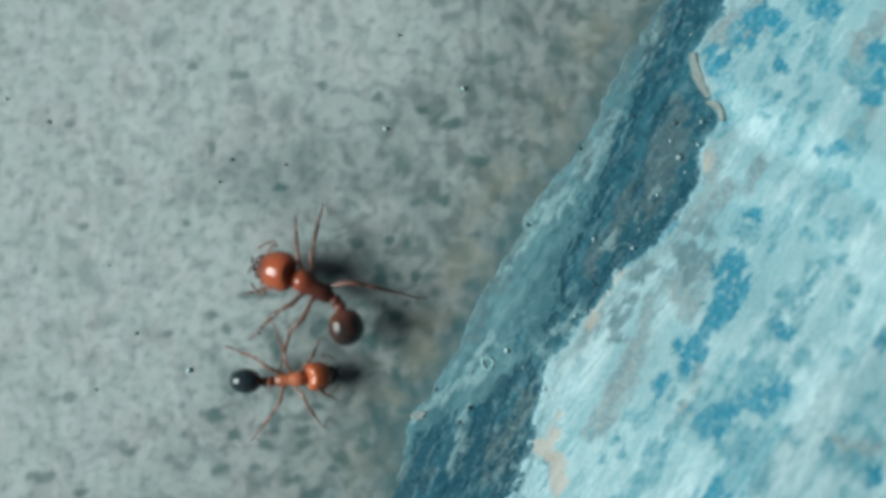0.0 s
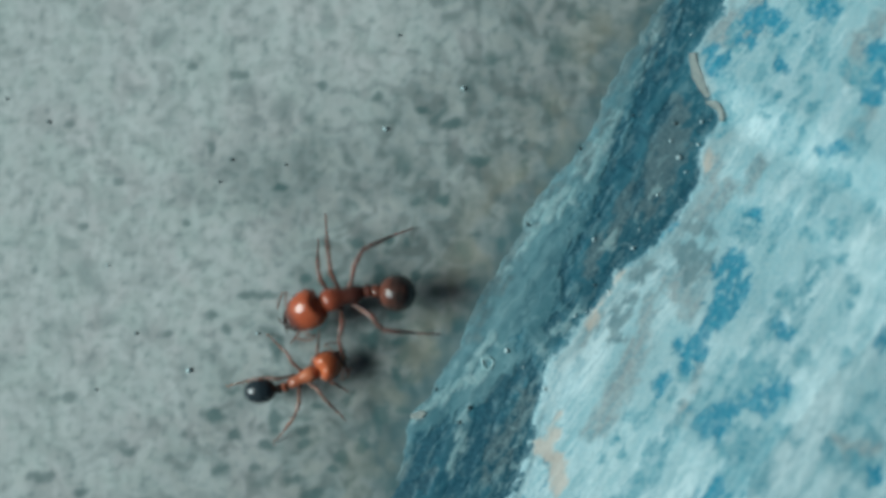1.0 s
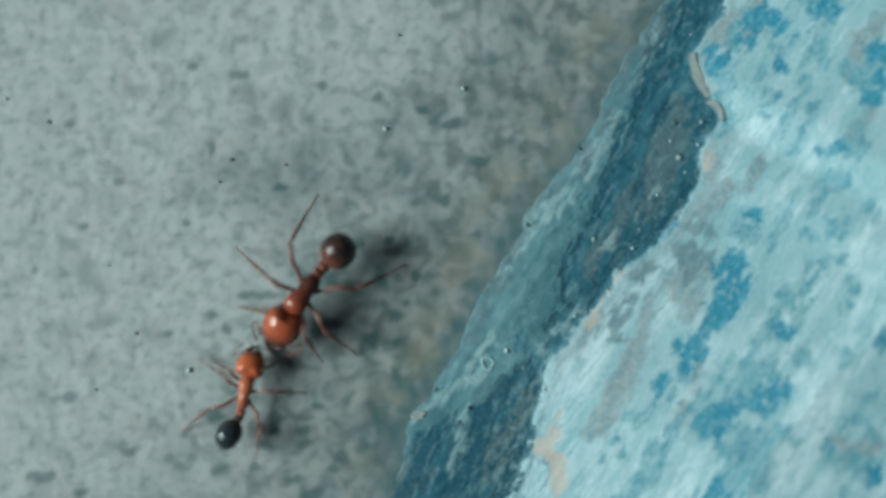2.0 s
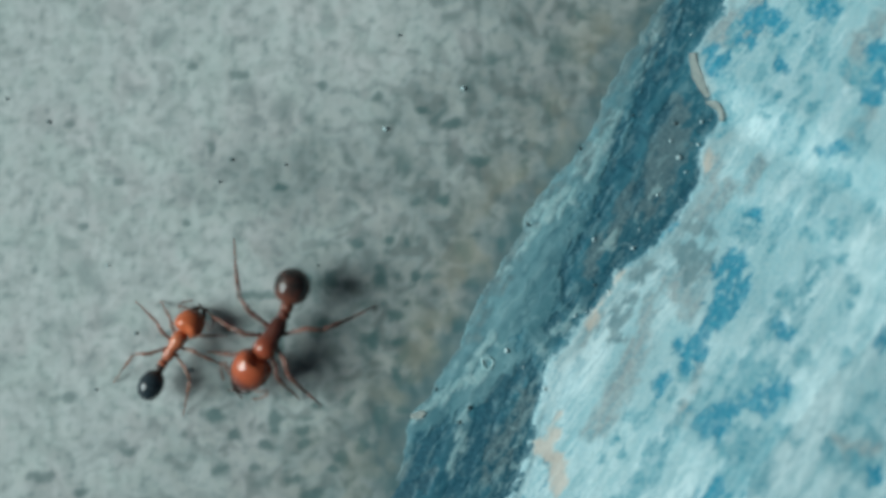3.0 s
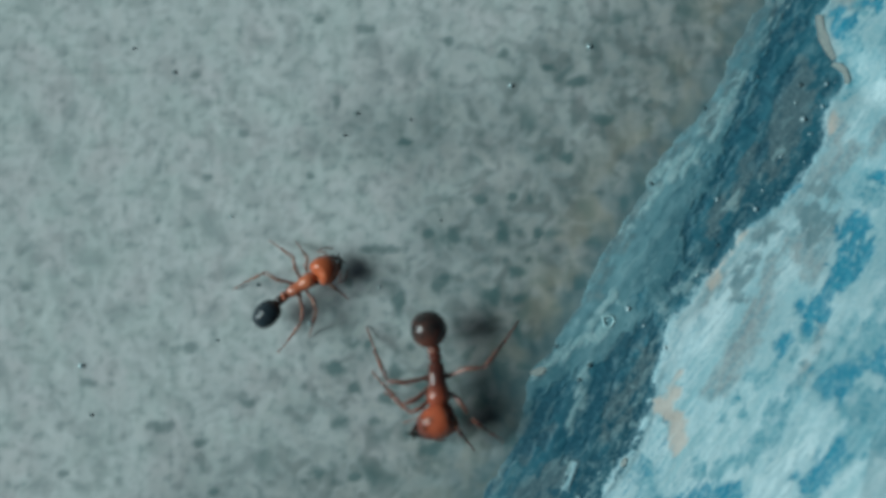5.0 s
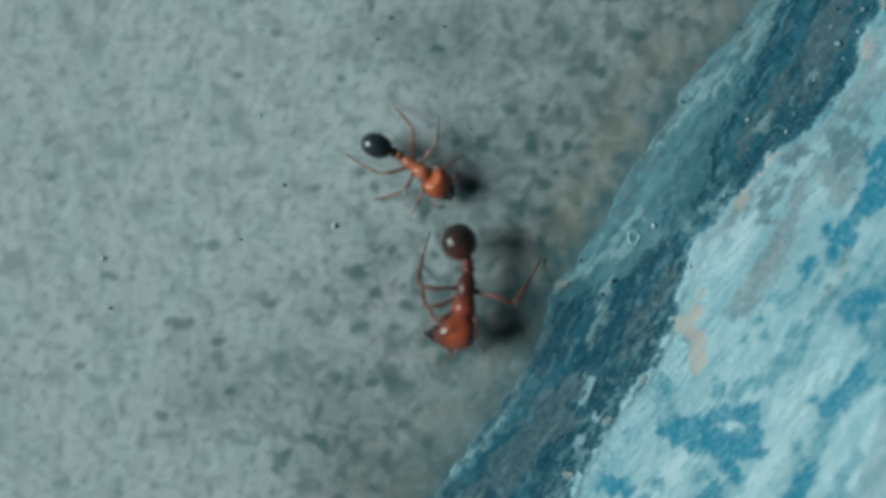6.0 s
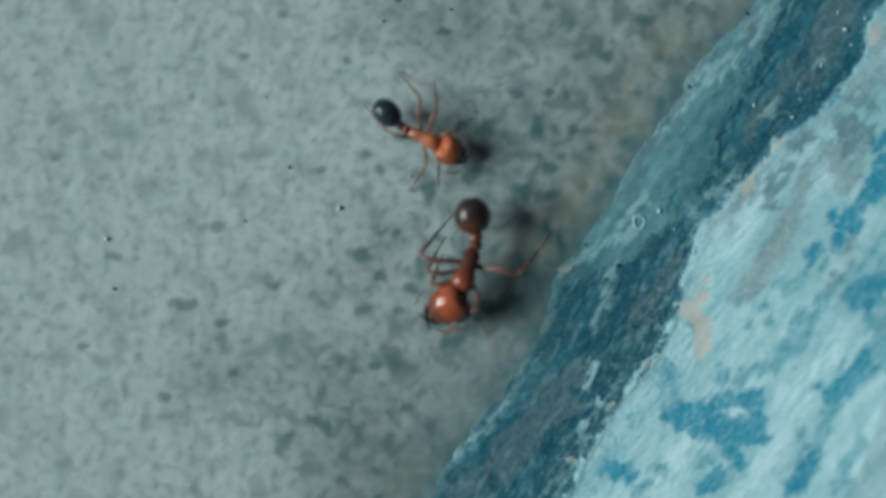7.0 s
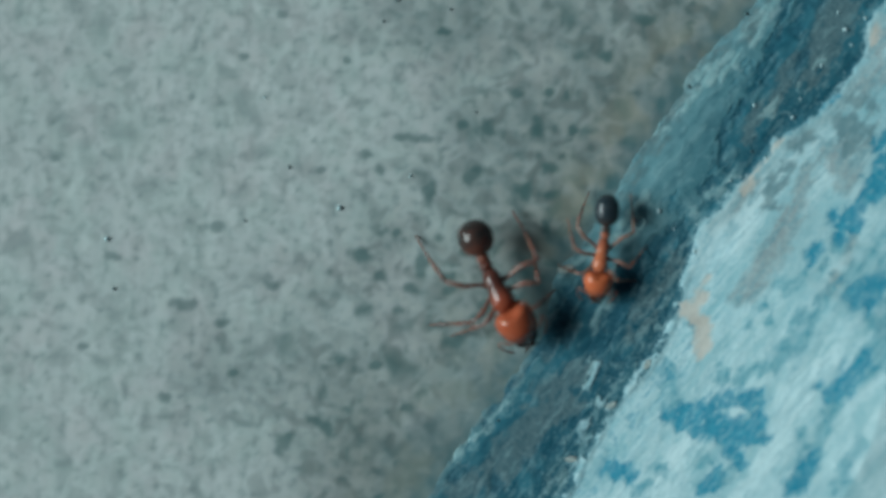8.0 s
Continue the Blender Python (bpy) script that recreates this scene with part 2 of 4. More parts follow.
def marks(u, v, lists, rag, soft):
    """How far inside its nearest brush mark each point lies, with a ragged edge, as a mask."""
    out = np.full_like(u, -60.0)
    for x0, y0, x1, y1, w in (mark for marks_of in lists for mark in marks_of):
        au, av = to_uv(x0 - 784, 441 - y0)
        bu, bv = to_uv(x1 - 784, 441 - y1)
        eu, ev = bu - au, bv - av
        t = np.clip(((u - au) * eu + (v - av) * ev) / (eu * eu + ev * ev), 0, 1)
        out = np.maximum(out, w - np.hypot(u - au - t * eu, v - av - t * ev))
    return step01(-soft, soft, out + rag)


def ledge_fields(u0, v0):
    u = u0 + 5 * fbm(u0 / 40, v0 / 32, 201, 4)
    v = v0 + 4 * fbm(u0 / 40, v0 / 32, 207, 4)
    p, q = u + 0.09 * v, v - 0.09 * u               # brush strokes run a little steeper than the foot
    foot = FOOT(u0) + 6 * fbm(u0 / 110, u0 * 0, 3, 3) + 5 * fbm(u0 / 30, u0 * 0 + 2, 5, 3)
    pale = PALE(u0) + 6 * fbm(u0 / 34, v0 / 34, 11, 4)
    d = v0 - foot
    fine = fbm(u0 / 6, v0 / 5, 45, 3)
    mid = fbm(p / 34, q / 15, 47, 4)
    streak = fbm(p / 190, q / 19, 21, 5)
    coarse = fbm(u / 80, v / 34, 31, 5)
    broad = fbm(u / 260, v / 90, 33, 3)
    fleck = fbm(p / 17, q / 6, 53, 3)
    crumb = fbm(p / 26, q / 10, 55, 4)
    low_end = step01(460, 160, u0)
    hair = fbm(p / 58, q / 6, 59, 4)                # single bristle lines
    rag = 5 * crumb + 3.5 * fine + 9 * mid + 8 * streak + 6 * hair
    edge = v0 - pale + (0.30 + 0.25 * low_end) * (9 * fine + 12 * crumb) + (0.35 + 0.65 * low_end) * 10 * fbm(u0 / 48, v0 / 30, 49, 3)
    crack_at = v0 - CRACK(u0) + 3 * crumb + 2 * fine
    cracked = step01(300, 240, u0) * step01(-260, -170, u0)
    edge = edge + cracked * np.clip(crack_at + 1 + 13 * step01(-0.15, 0.25, mid + 0.5 * coarse) - edge, -30, 30)
    on_pale = np.maximum(step01(-5, 5, edge), 0.85 * marks(u0, v0, (SCRAPS,), 0.7 * rag - 1, 5))
    on_strip = step01(16, -16, v - STRIP(u) + 30 * coarse + 26 * mid + 20 * crumb + 8 * fine)
    holes = 1 - 0.65 * step01(0.36, 0.54, fleck + 0.25 * crumb)
    blue = marks(u0, v0, (BLUE, BLUE_B, BLUE_C, BLUE_D), 4.5 + rag, 6) * holes * on_pale * (1 - 0.30 * step01(0.10, 0.50, hair))
    teal = marks(u0, v0, (TEAL, TEAL_B, TEAL_C, TEAL_D, TEAL_E, TEAL_F), 5 + 1.25 * rag, 7) * (0.94 + 0.35 * np.clip(crumb, -0.6, 0.4)) * (1 - 0.25 * step01(0.1, 0.5, hair)) * on_pale
    halo = marks(u0, v0, (BLUE, BLUE_B, BLUE_C, BLUE_D), 4 + 1.3 * rag, 7) * on_pale
    freckle = step01(0.46, 0.60, crumb + 0.30 * mid + 0.25 * broad - 0.10) * (0.4 + 0.6 * step01(-0.2, 0.4, coarse))
    drift = step01(0.15, 0.60, 0.55 * streak + 0.45 * coarse + 0.55 * fbm(p / 70, q / 10, 57, 4))
    teal = np.maximum.reduce([teal, 0.60 * halo, 0.70 * freckle * on_pale, 0.40 * drift * on_pale, 0.50 * step01(0.15, 0.50, hair + 0.5 * streak) * on_pale])
    blue = np.maximum(blue, 0.8 * strokes(u0, v0, PALE_LINES, 83) * on_pale)
    blue = np.maximum(blue, 0.50 * low_end * on_pale * step01(0.16, 0.40, fleck + 0.5 * mid) * np.exp(-((edge - 40) / 26) ** 2))
    lilac = marks(u0, v0, (LILAC, LILAC_B), 2 + 1.1 * rag, 9)
    lilac = np.maximum(lilac, 0.75 * (1 - low_end) * np.exp(-((v0 - pale - 16) / 20) ** 2) * (0.7 + 0.6 * np.clip(coarse, -0.6, 0.5))) * on_pale
    slate = marks(u0, v0, (SLATE,), 1.3 * rag, 8) * on_pale
    slate = np.maximum(slate, cracked * np.exp(-(crack_at / 3.8) ** 2) * (0.95 + 0.3 * np.clip(coarse, -0.5, 0.1)))
    grey = marks(u0, v0, (GREY, GREY_B), 1.3 * rag, 7) * (1 - on_pale)
    navy = marks(u0, v0, (NAVY, NAVY_B, NAVY_C, NAVY_D), rag, 6) * (1 - on_pale)
    light = marks(u0, v0, (LIGHT, LIGHT_B, LIGHT_C), rag - 1, 6) * (1 - on_pale)
    flakes = 0.7 * low_end * step01(0.24, 0.40, crumb + 0.4 * mid) * np.exp(-((edge + 22) / 20) ** 2)        # torn scraps of the pale coat
    light = np.maximum(light, flakes * (1 - on_pale))
    ochre = marks(u0, v0, (OCHRE,), 0.6 * rag, 6) * on_pale
    rim = np.exp(-((v0 - pale + 22) / 30) ** 2)
    specks = step01(0.44, 0.56, fine + 0.30 * crumb + 0.34 * low_end * rim - 0.55 * step01(20, 110, np.abs(v0 - pale + 20)))
    scrape = np.maximum(0.45 * step01(0.30, 0.62, fbm(p / 46, q / 12, 71, 4) + 0.5 * crumb), 0.60 * specks) * (1 - on_pale)
    thin = step01(30, -12, d + 26 * mid + 14 * coarse + 10 * crumb + 16 * low_end)
    hue = 0.50 + (1 - on_pale) * (0.35 * streak + 0.35 * mid + 0.25 * crumb) + on_pale * (0.50 * streak + 0.30 * crumb + 0.80 * hair + 0.15 * fine + 0.55 * fbm(p / 320, q / 36, 61, 3))
    hue = hue - 0.50 * on_pale * step01(480, 850, u0 + 0.25 * v0) - 0.30 * (1 - on_pale) * step01(560, -40, u0 + 120 * broad) + 0.35 * broad + 0.30 * coarse
    hue = hue + 0.6 * on_pale * step01(0.1, 1.2, patches(u, v, WHITE, 0.5, 63)) + 0.30 * on_strip * step01(0.1, 1.2, patches(u, v, SHEEN, 0.5, 67))
    hue = np.clip(hue, 0, 1.2)
    slope = 0.016 * step01(-1, 14, d) + 0.0010 * np.clip(d, 0, 140) + 0.0040 * np.clip(v0 - PALE(u0) + 10, 0, 420) + 0.0012 * np.clip(d - 560, 0, 900)
    h = slope + on_pale * 0.05 + on_strip * 0.03 * step01(0, 60, d)
    h = h - 0.014 * blue - 0.006 * teal - 0.010 * grey - 0.012 * ochre + 0.010 * scrape + 0.016 * light - 0.022 * navy
    h = h + (0.010 * coarse + 0.004 * streak + 0.004 * crumb + 0.0012 * fine) * step01(0, 30, d)
    h = h + 0.012 * np.exp(-((v0 - pale - 9) / 9) ** 2) * (0.6 + 0.8 * np.clip(fbm(u / 18, u * 0 + 4, 91, 3), -0.6, 1))
    h = h - 0.5 * step01(0, -14, d)
    return h * MM, {"pale": on_pale, "strip": on_strip, "blue": blue, "teal": teal, "grey": grey, "ochre": ochre, "scrape": scrape,
                    "light": light, "navy": navy, "slate": slate, "lilac": lilac, "thin": thin, "hue": hue}


def ledge_height(x, y):
    """Height in metres of the ledge or the ground under a plan point."""
    u, v = to_uv(np.array([float(x)]), np.array([float(y)]))
    return max(0.0, float(ledge_fields(u, v)[0][0]))


# ---- materials ----
def material(name, rough=0.6, spec=0.4):
    m = bpy.data.materials.new(name)
    m.use_nodes = True
    b = m.node_tree.nodes["Principled BSDF"]
    b.inputs["Roughness"].default_value = rough
    b.inputs["Specular IOR Level"].default_value = spec
    return m, m.node_tree, b


def add(nt, kind, **values):
    n = nt.nodes.new(kind)
    for key, value in values.items():
        n.inputs[key].default_value = value
    return n


def mix(nt, factor, a, b):
    n = nt.nodes.new("ShaderNodeMix")
    n.data_type = "RGBA"
    for slot, value in ((0, factor), (6, a), (7, b)):
        if isinstance(value, (int, float)):
            n.inputs[slot].default_value = value
        elif isinstance(value, tuple):
            n.inputs[slot].default_value = (*value, 1)
        else:
            nt.links.new(value, n.inputs[slot])
    return n.outputs[2]


def noise_mask(nt, coords, scale, lo, hi, detail=4.0, stretch=None):
    src = coords
    if stretch:
        mp = nt.nodes.new("ShaderNodeMapping")
        mp.vector_type = "TEXTURE"
        mp.inputs["Rotation"].default_value = (0, 0, stretch[0])
        mp.inputs["Scale"].default_value = (stretch[1], stretch[2], 1)
        nt.links.new(coords, mp.inputs[0])
        src = mp.outputs[0]
    n = add(nt, "ShaderNodeTexNoise", Scale=scale, Detail=detail, Roughness=0.6)
    nt.links.new(src, n.inputs[0])
    r = nt.nodes.new("ShaderNodeMapRange")
    r.interpolation_type = "SMOOTHSTEP"
    nt.links.new(n.outputs[0], r.inputs[0])
    r.inputs[1].default_value, r.inputs[2].default_value = lo, hi
    return r.outputs[0], n.outputs[0]


def attribute(nt, name):
    n = nt.nodes.new("ShaderNodeAttribute")
    n.attribute_name = name
    return n.outputs["Fac"]


def times(nt, a, b):
    n = nt.nodes.new("ShaderNodeMath")
    n.operation = "MULTIPLY"
    for slot, value in ((0, a), (1, b)):
        if isinstance(value, (int, float)):
            n.inputs[slot].default_value = value
        else:
            nt.links.new(value, n.inputs[slot])
    return n.outputs[0]


def bump(nt, b, height, strength, distance):
    n = nt.nodes.new("ShaderNodeBump")
    n.inputs["Strength"].default_value, n.inputs["Distance"].default_value = strength, distance
    nt.links.new(height, n.inputs["Height"])
    nt.links.new(n.outputs[0], b.inputs["Normal"])


def object_coords(nt):
    return nt.nodes.new("ShaderNodeTexCoord").outputs["Object"]


def paint_material():
    m, nt, b = material("weathered blue paint", 0.62, 0.3)
    co = object_coords(nt)
    turn = 1.12
    hue = attribute(nt, "hue")
    grain, raw = noise_mask(nt, co, 6500, 0.38, 0.66, 6)
    streaks, _ = noise_mask(nt, co, 2600, 0.40, 0.64, 6, (turn, 5.0, 1.0))
    cloud, _ = noise_mask(nt, co, 420, 0.35, 0.68, 4, (turn, 2.4, 1.0))
    blotch, _ = noise_mask(nt, co, 2200, 0.42, 0.64, 5, (turn, 1.6, 1.0))
    pits, _ = noise_mask(nt, co, 8000, 0.61, 0.70, 3)
    top = mix(nt, hue, (0.232, 0.415, 0.465), (0.540, 0.688, 0.720))
    top = mix(nt, times(nt, cloud, 0.25), top, (0.50, 0.615, 0.62))
    top = mix(nt, times(nt, attribute(nt, "lilac"), 0.90), top, mix(nt, cloud, (0.182, 0.232, 0.246), (0.245, 0.290, 0.300)))
    top = mix(nt, times(nt, attribute(nt, "teal"), 0.94), top, mix(nt, blotch, (0.064, 0.240, 0.310), (0.110, 0.300, 0.364)))
    top = mix(nt, times(nt, streaks, 0.15), top, (0.27, 0.47, 0.51))
    top = mix(nt, times(nt, grain, 0.32), top, (0.43, 0.55, 0.555))
    top = mix(nt, times(nt, pits, 0.30), top, (0.205, 0.350, 0.385))
    chip = mix(nt, grain, (0.024, 0.195, 0.310), (0.060, 0.280, 0.380))
    chip = mix(nt, times(nt, blotch, 0.45), chip, (0.022, 0.165, 0.260))
    deep = mix(nt, hue, (0.011, 0.070, 0.106), (0.046, 0.168, 0.224))
    deep = mix(nt, times(nt, streaks, 0.35), deep, (0.035, 0.125, 0.170))
    deep = mix(nt, times(nt, blotch, 0.3), deep, (0.085, 0.190, 0.225))
    low = mix(nt, hue, (0.060, 0.148, 0.182), (0.150, 0.276, 0.310))
    low = mix(nt, times(nt, streaks, 0.30), low, (0.078, 0.205, 0.240))
    low = mix(nt, times(nt, blotch, 0.30), low, (0.150, 0.290, 0.325))
    col = mix(nt, attribute(nt, "strip"), deep, low)
    grey = mix(nt, grain, (0.060, 0.112, 0.132), (0.112, 0.168, 0.185))
    grey = mix(nt, times(nt, blotch, 0.35), grey, (0.138, 0.202, 0.218))
    col = mix(nt, times(nt, attribute(nt, "grey"), 0.85), col, grey)
    col = mix(nt, times(nt, attribute(nt, "navy"), 0.82), col, mix(nt, grain, (0.012, 0.062, 0.096), (0.030, 0.106, 0.148)))
    col = mix(nt, times(nt, attribute(nt, "scrape"), 0.50), col, (0.26, 0.40, 0.42))
    col = mix(nt, times(nt, attribute(nt, "light"), 0.62), col, mix(nt, grain, (0.250, 0.400, 0.415), (0.385, 0.515, 0.520)))
    col = mix(nt, attribute(nt, "pale"), col, top)
    col = mix(nt, times(nt, attribute(nt, "slate"), 0.88), col, mix(nt, blotch, (0.118, 0.205, 0.232), (0.188, 0.274, 0.292)))
    col = mix(nt, times(nt, attribute(nt, "blue"), 0.92), col, chip)
    col = mix(nt, times(nt, attribute(nt, "ochre"), 0.72), col, (0.50, 0.43, 0.36))
    col = mix(nt, times(nt, pits, 0.18), col, (0.05, 0.17, 0.23))
    worn = mix(nt, blotch, (0.105, 0.165, 0.180), (0.175, 0.240, 0.248))
    col = mix(nt, times(nt, attribute(nt, "thin"), 0.80), col, worn)
    nt.links.new(col, b.inputs["Base Color"])
    bump(nt, b, raw, 0.22, 0.00003)
    return m


def ground_material():
    m, nt, b = material("speckled grey concrete", 0.75, 0.3)
    co = object_coords(nt)
    cloud, _ = noise_mask(nt, co, 300, 0.35, 0.68, 4)
    blot, _ = noise_mask(nt, co, 900, 0.48, 0.68, 2)
    speck, raw = noise_mask(nt, co, 2600, 0.45, 0.66, 2)
    light, _ = noise_mask(nt, co, 1100, 0.44, 0.66, 1)
    col = mix(nt, cloud, (0.200, 0.242, 0.242), (0.262, 0.304, 0.300))
    # darker grey towards the ledge
    col = mix(nt, times(nt, attribute(nt, "foot_dark"), 0.60), col, (0.082, 0.098, 0.086))
    col = mix(nt, times(nt, light, 0.30), col, (0.400, 0.430, 0.415))
    col = mix(nt, times(nt, blot, 0.36), col, (0.110, 0.155, 0.155))
    col = mix(nt, times(nt, speck, 0.07), col, (0.120, 0.165, 0.168))
    tint, _ = noise_mask(nt, co, 520, 0.42, 0.62, 3)
    blush, _ = noise_mask(nt, co, 380, 0.48, 0.66, 3)
    haze = mix(nt, times(nt, tint, 0.6), (0.600, 0.640, 0.632), (0.530, 0.615, 0.585))
    haze = mix(nt, times(nt, blush, 0.7), haze, (0.610, 0.610, 0.612))
    col = mix(nt, times(nt, blush, 0.30), col, (0.330, 0.330, 0.325))
    # the bright veil over the upper left is mixed into the concrete's colour
    col = mix(nt, times(nt, attribute(nt, "glare"), 0.61), col, haze)
    col = mix(nt, times(nt, attribute(nt, "bright"), 0.42), col, (0.330, 0.345, 0.320))
    col = mix(nt, times(nt, attribute(nt, "dark"), 0.54), col, (0.075, 0.100, 0.095))
    col = mix(nt, attribute(nt, "spot"), col, (0.050, 0.108, 0.108))
    col = mix(nt, times(nt, attribute(nt, "warm"), 0.46), col, (0.300, 0.288, 0.215))
    # dark teal tone along the ledge's foot
    col = mix(nt, times(nt, attribute(nt, "foot_tint"), 0.60), col, (0.066, 0.142, 0.162))
    nt.links.new(col, b.inputs["Base Color"])
    bump(nt, b, raw, 0.12, 0.00004)
    return m


def cuticle(name, dark, light, rough=0.22, sss=0.25, scale=2500):
    m, nt, b = material(name, rough, 0.5)
    co = object_coords(nt)
    f, raw = noise_mask(nt, co, scale, 0.35, 0.68, 3)
    nt.links.new(mix(nt, f, dark, light), b.inputs["Base Color"])
    b.inputs["Subsurface Weight"].default_value = sss
    b.inputs["Subsurface Radius"].default_value = (0.00030, 0.00010, 0.00005)
    b.inputs["Subsurface Scale"].default_value = 1.0
    bump(nt, b, raw, 0.12, 0.00002)
    return m


def shaded_cuticle(name, front, back, x0, x1, edge, bands=0.0, rough=0.30, sss=0.2):
    """Cuticle whose own colour changes along the body, from front at x0 to back at x1, with paler seams between plates."""
    m, nt, b = material(name, rough, 0.42)
    co = object_coords(nt)
    sep = nt.nodes.new("ShaderNodeSeparateXYZ")
    nt.links.new(co, sep.inputs[0])
    r = nt.nodes.new("ShaderNodeMapRange")
    r.interpolation_type = "SMOOTHSTEP"
    nt.links.new(sep.outputs[0], r.inputs[0])
    r.inputs[1].default_value, r.inputs[2].default_value = x0 * U, x1 * U
    f, raw = noise_mask(nt, co, 3000, 0.35, 0.68, 3)
    col = mix(nt, r.outputs[0], front, back)
    col = mix(nt, times(nt, f, 0.3), col, edge)
    if bands:
        w = nt.nodes.new("ShaderNodeTexWave")
        w.bands_direction = "X"
        w.inputs["Scale"].default_value = 900
        nt.links.new(co, w.inputs[0])
        k = nt.nodes.new("ShaderNodeMapRange")
        nt.links.new(w.outputs["Fac"], k.inputs[0])
        k.inputs[1].default_value, k.inputs[2].default_value = 0.93, 1.0
        col = mix(nt, times(nt, k.outputs[0], bands), col, edge)
    nt.links.new(col, b.inputs["Base Color"])
    b.inputs["Subsurface Weight"].default_value = sss
    b.inputs["Subsurface Radius"].default_value = (0.00030, 0.00010, 0.00005)
    b.inputs["Subsurface Scale"].default_value = 1.0
    bump(nt, b, raw, 0.1, 0.00002)
    return m


PAINT, CONCRETE = paint_material(), ground_material()
LIMB = cuticle("translucent brown limb", (0.105, 0.050, 0.038), (0.190, 0.088, 0.064), 0.3, 0.3)
LIMB_PALE = cuticle("translucent amber limb", (0.130, 0.066, 0.048), (0.240, 0.125, 0.090), 0.3, 0.3)
DARK = cuticle("dark brown cuticle", (0.018, 0.010, 0.008), (0.045, 0.022, 0.014), 0.2, 0.0)
HEAD_RUST = shaded_cuticle("rust red head", (0.052, 0.022, 0.022), (0.340, 0.080, 0.035), 32, 8, (0.310, 0.090, 0.045), 0.0, 0.16, 0.08)
HEAD_AMBER = shaded_cuticle("amber head", (0.095, 0.028, 0.016), (0.430, 0.108, 0.042), 24, 4, (0.450, 0.140, 0.062), 0.0, 0.16, 0.10)
TRUNK_RUST = shaded_cuticle("rust red trunk", (0.250, 0.060, 0.030), (0.068, 0.026, 0.020), 28, -8, (0.180, 0.050, 0.030), 0.0, 0.20, 0.08)
# the runner's head and trunk: the shade it runs in darkens their base colours
HEAD_SHADED = shaded_cuticle("red head with shade in its colour", (0.060, 0.018, 0.012), (0.280, 0.060, 0.028), 28, 10, (0.280, 0.072, 0.034), 0.0, 0.18)
TRUNK_SHADED = shaded_cuticle("red trunk with shade in its colour", (0.300, 0.070, 0.032), (0.040, 0.016, 0.013), 14, -22, (0.22, 0.048, 0.022), 0.0, 0.20)
TRUNK_AMBER = shaded_cuticle("amber trunk", (0.420, 0.130, 0.060), (0.260, 0.084, 0.048), 10, -28, (0.450, 0.165, 0.084), 0.0, 0.18, 0.12)
GASTER_BROWN = shaded_cuticle("banded brown gaster", (0.130, 0.044, 0.028), (0.022, 0.021, 0.020), -12, -46, (0.150, 0.050, 0.030), 0.30, 0.16, 0.0)
LIMB_DARK = cuticle("smoky brown limb", (0.035, 0.024, 0.022), (0.075, 0.045, 0.036), 0.3, 0.1)
GASTER_JET = shaded_cuticle("jet black gaster", (0.012, 0.012, 0.013), (0.010, 0.014, 0.017), -10, -28, (0.020, 0.022, 0.025), 0.2, 0.16, 0.0)
GASTER_BLACK = shaded_cuticle("banded black gaster", (0.050, 0.034, 0.028), (0.020, 0.030, 0.037), -10, -28, (0.046, 0.052, 0.058), 0.30, 0.14, 0.0)


# ---- mesh helpers ----
def finish(name, bm, mat, parent=None, label="", smooth=True):
    me = bpy.data.meshes.new(name)
    bm.to_mesh(me)
    bm.free()
    me.materials.append(mat)
    if smooth:
        me.polygons.foreach_set("use_smooth", [True] * len(me.polygons))
    ob = new(name, me)
    if parent:
        ob.parent = parent
    return tagged(ob, label)


def part(name, bm, mat, parent, label=""):
    return finish(name, bm, mat, parent, label)


def sheet(name, xs, ys, zs, mat, masks):
    """One grid mesh from rows of coordinates, with named masks on its points."""
    rows, cols = xs.shape
    idx = np.arange(rows * cols).reshape(rows, cols)
    quads = np.stack([idx[:-1, :-1], idx[:-1, 1:], idx[1:, 1:], idx[1:, :-1]], -1).reshape(-1, 4)
    me = bpy.data.meshes.new(name)
    me.vertices.add(rows * cols)
    me.vertices.foreach_set("co", np.stack([xs, ys, zs], -1).astype(np.float32).ravel())
    me.loops.add(quads.size)
    me.loops.foreach_set("vertex_index", quads.astype(np.int32).ravel())
    me.polygons.add(len(quads))
    me.polygons.foreach_set("loop_start", np.arange(0, quads.size, 4, dtype=np.int32))
    me.update(calc_edges=True)
    me.polygons.foreach_set("use_smooth", np.ones(len(quads), dtype=bool))
    for key, values in masks.items():
        a = me.attributes.new(key, "FLOAT", "POINT")
        a.data.foreach_set("value", values.astype(np.float32).ravel())
    me.materials.append(mat)
    me.validate()
    return new(name, me)


def graded(lo, hi, pitch, reach):
    """Even spacing from lo to hi, then ever wider out to the reach on both sides."""
    out, s, x = [], pitch, hi
    while x < hi + reach:
        s *= 1.25
        x += s
        out.append(x)
    low = [lo - (x - hi) for x in reversed(out)]
    return np.array(low + list(np.arange(lo, hi + 0.01, pitch)) + out)


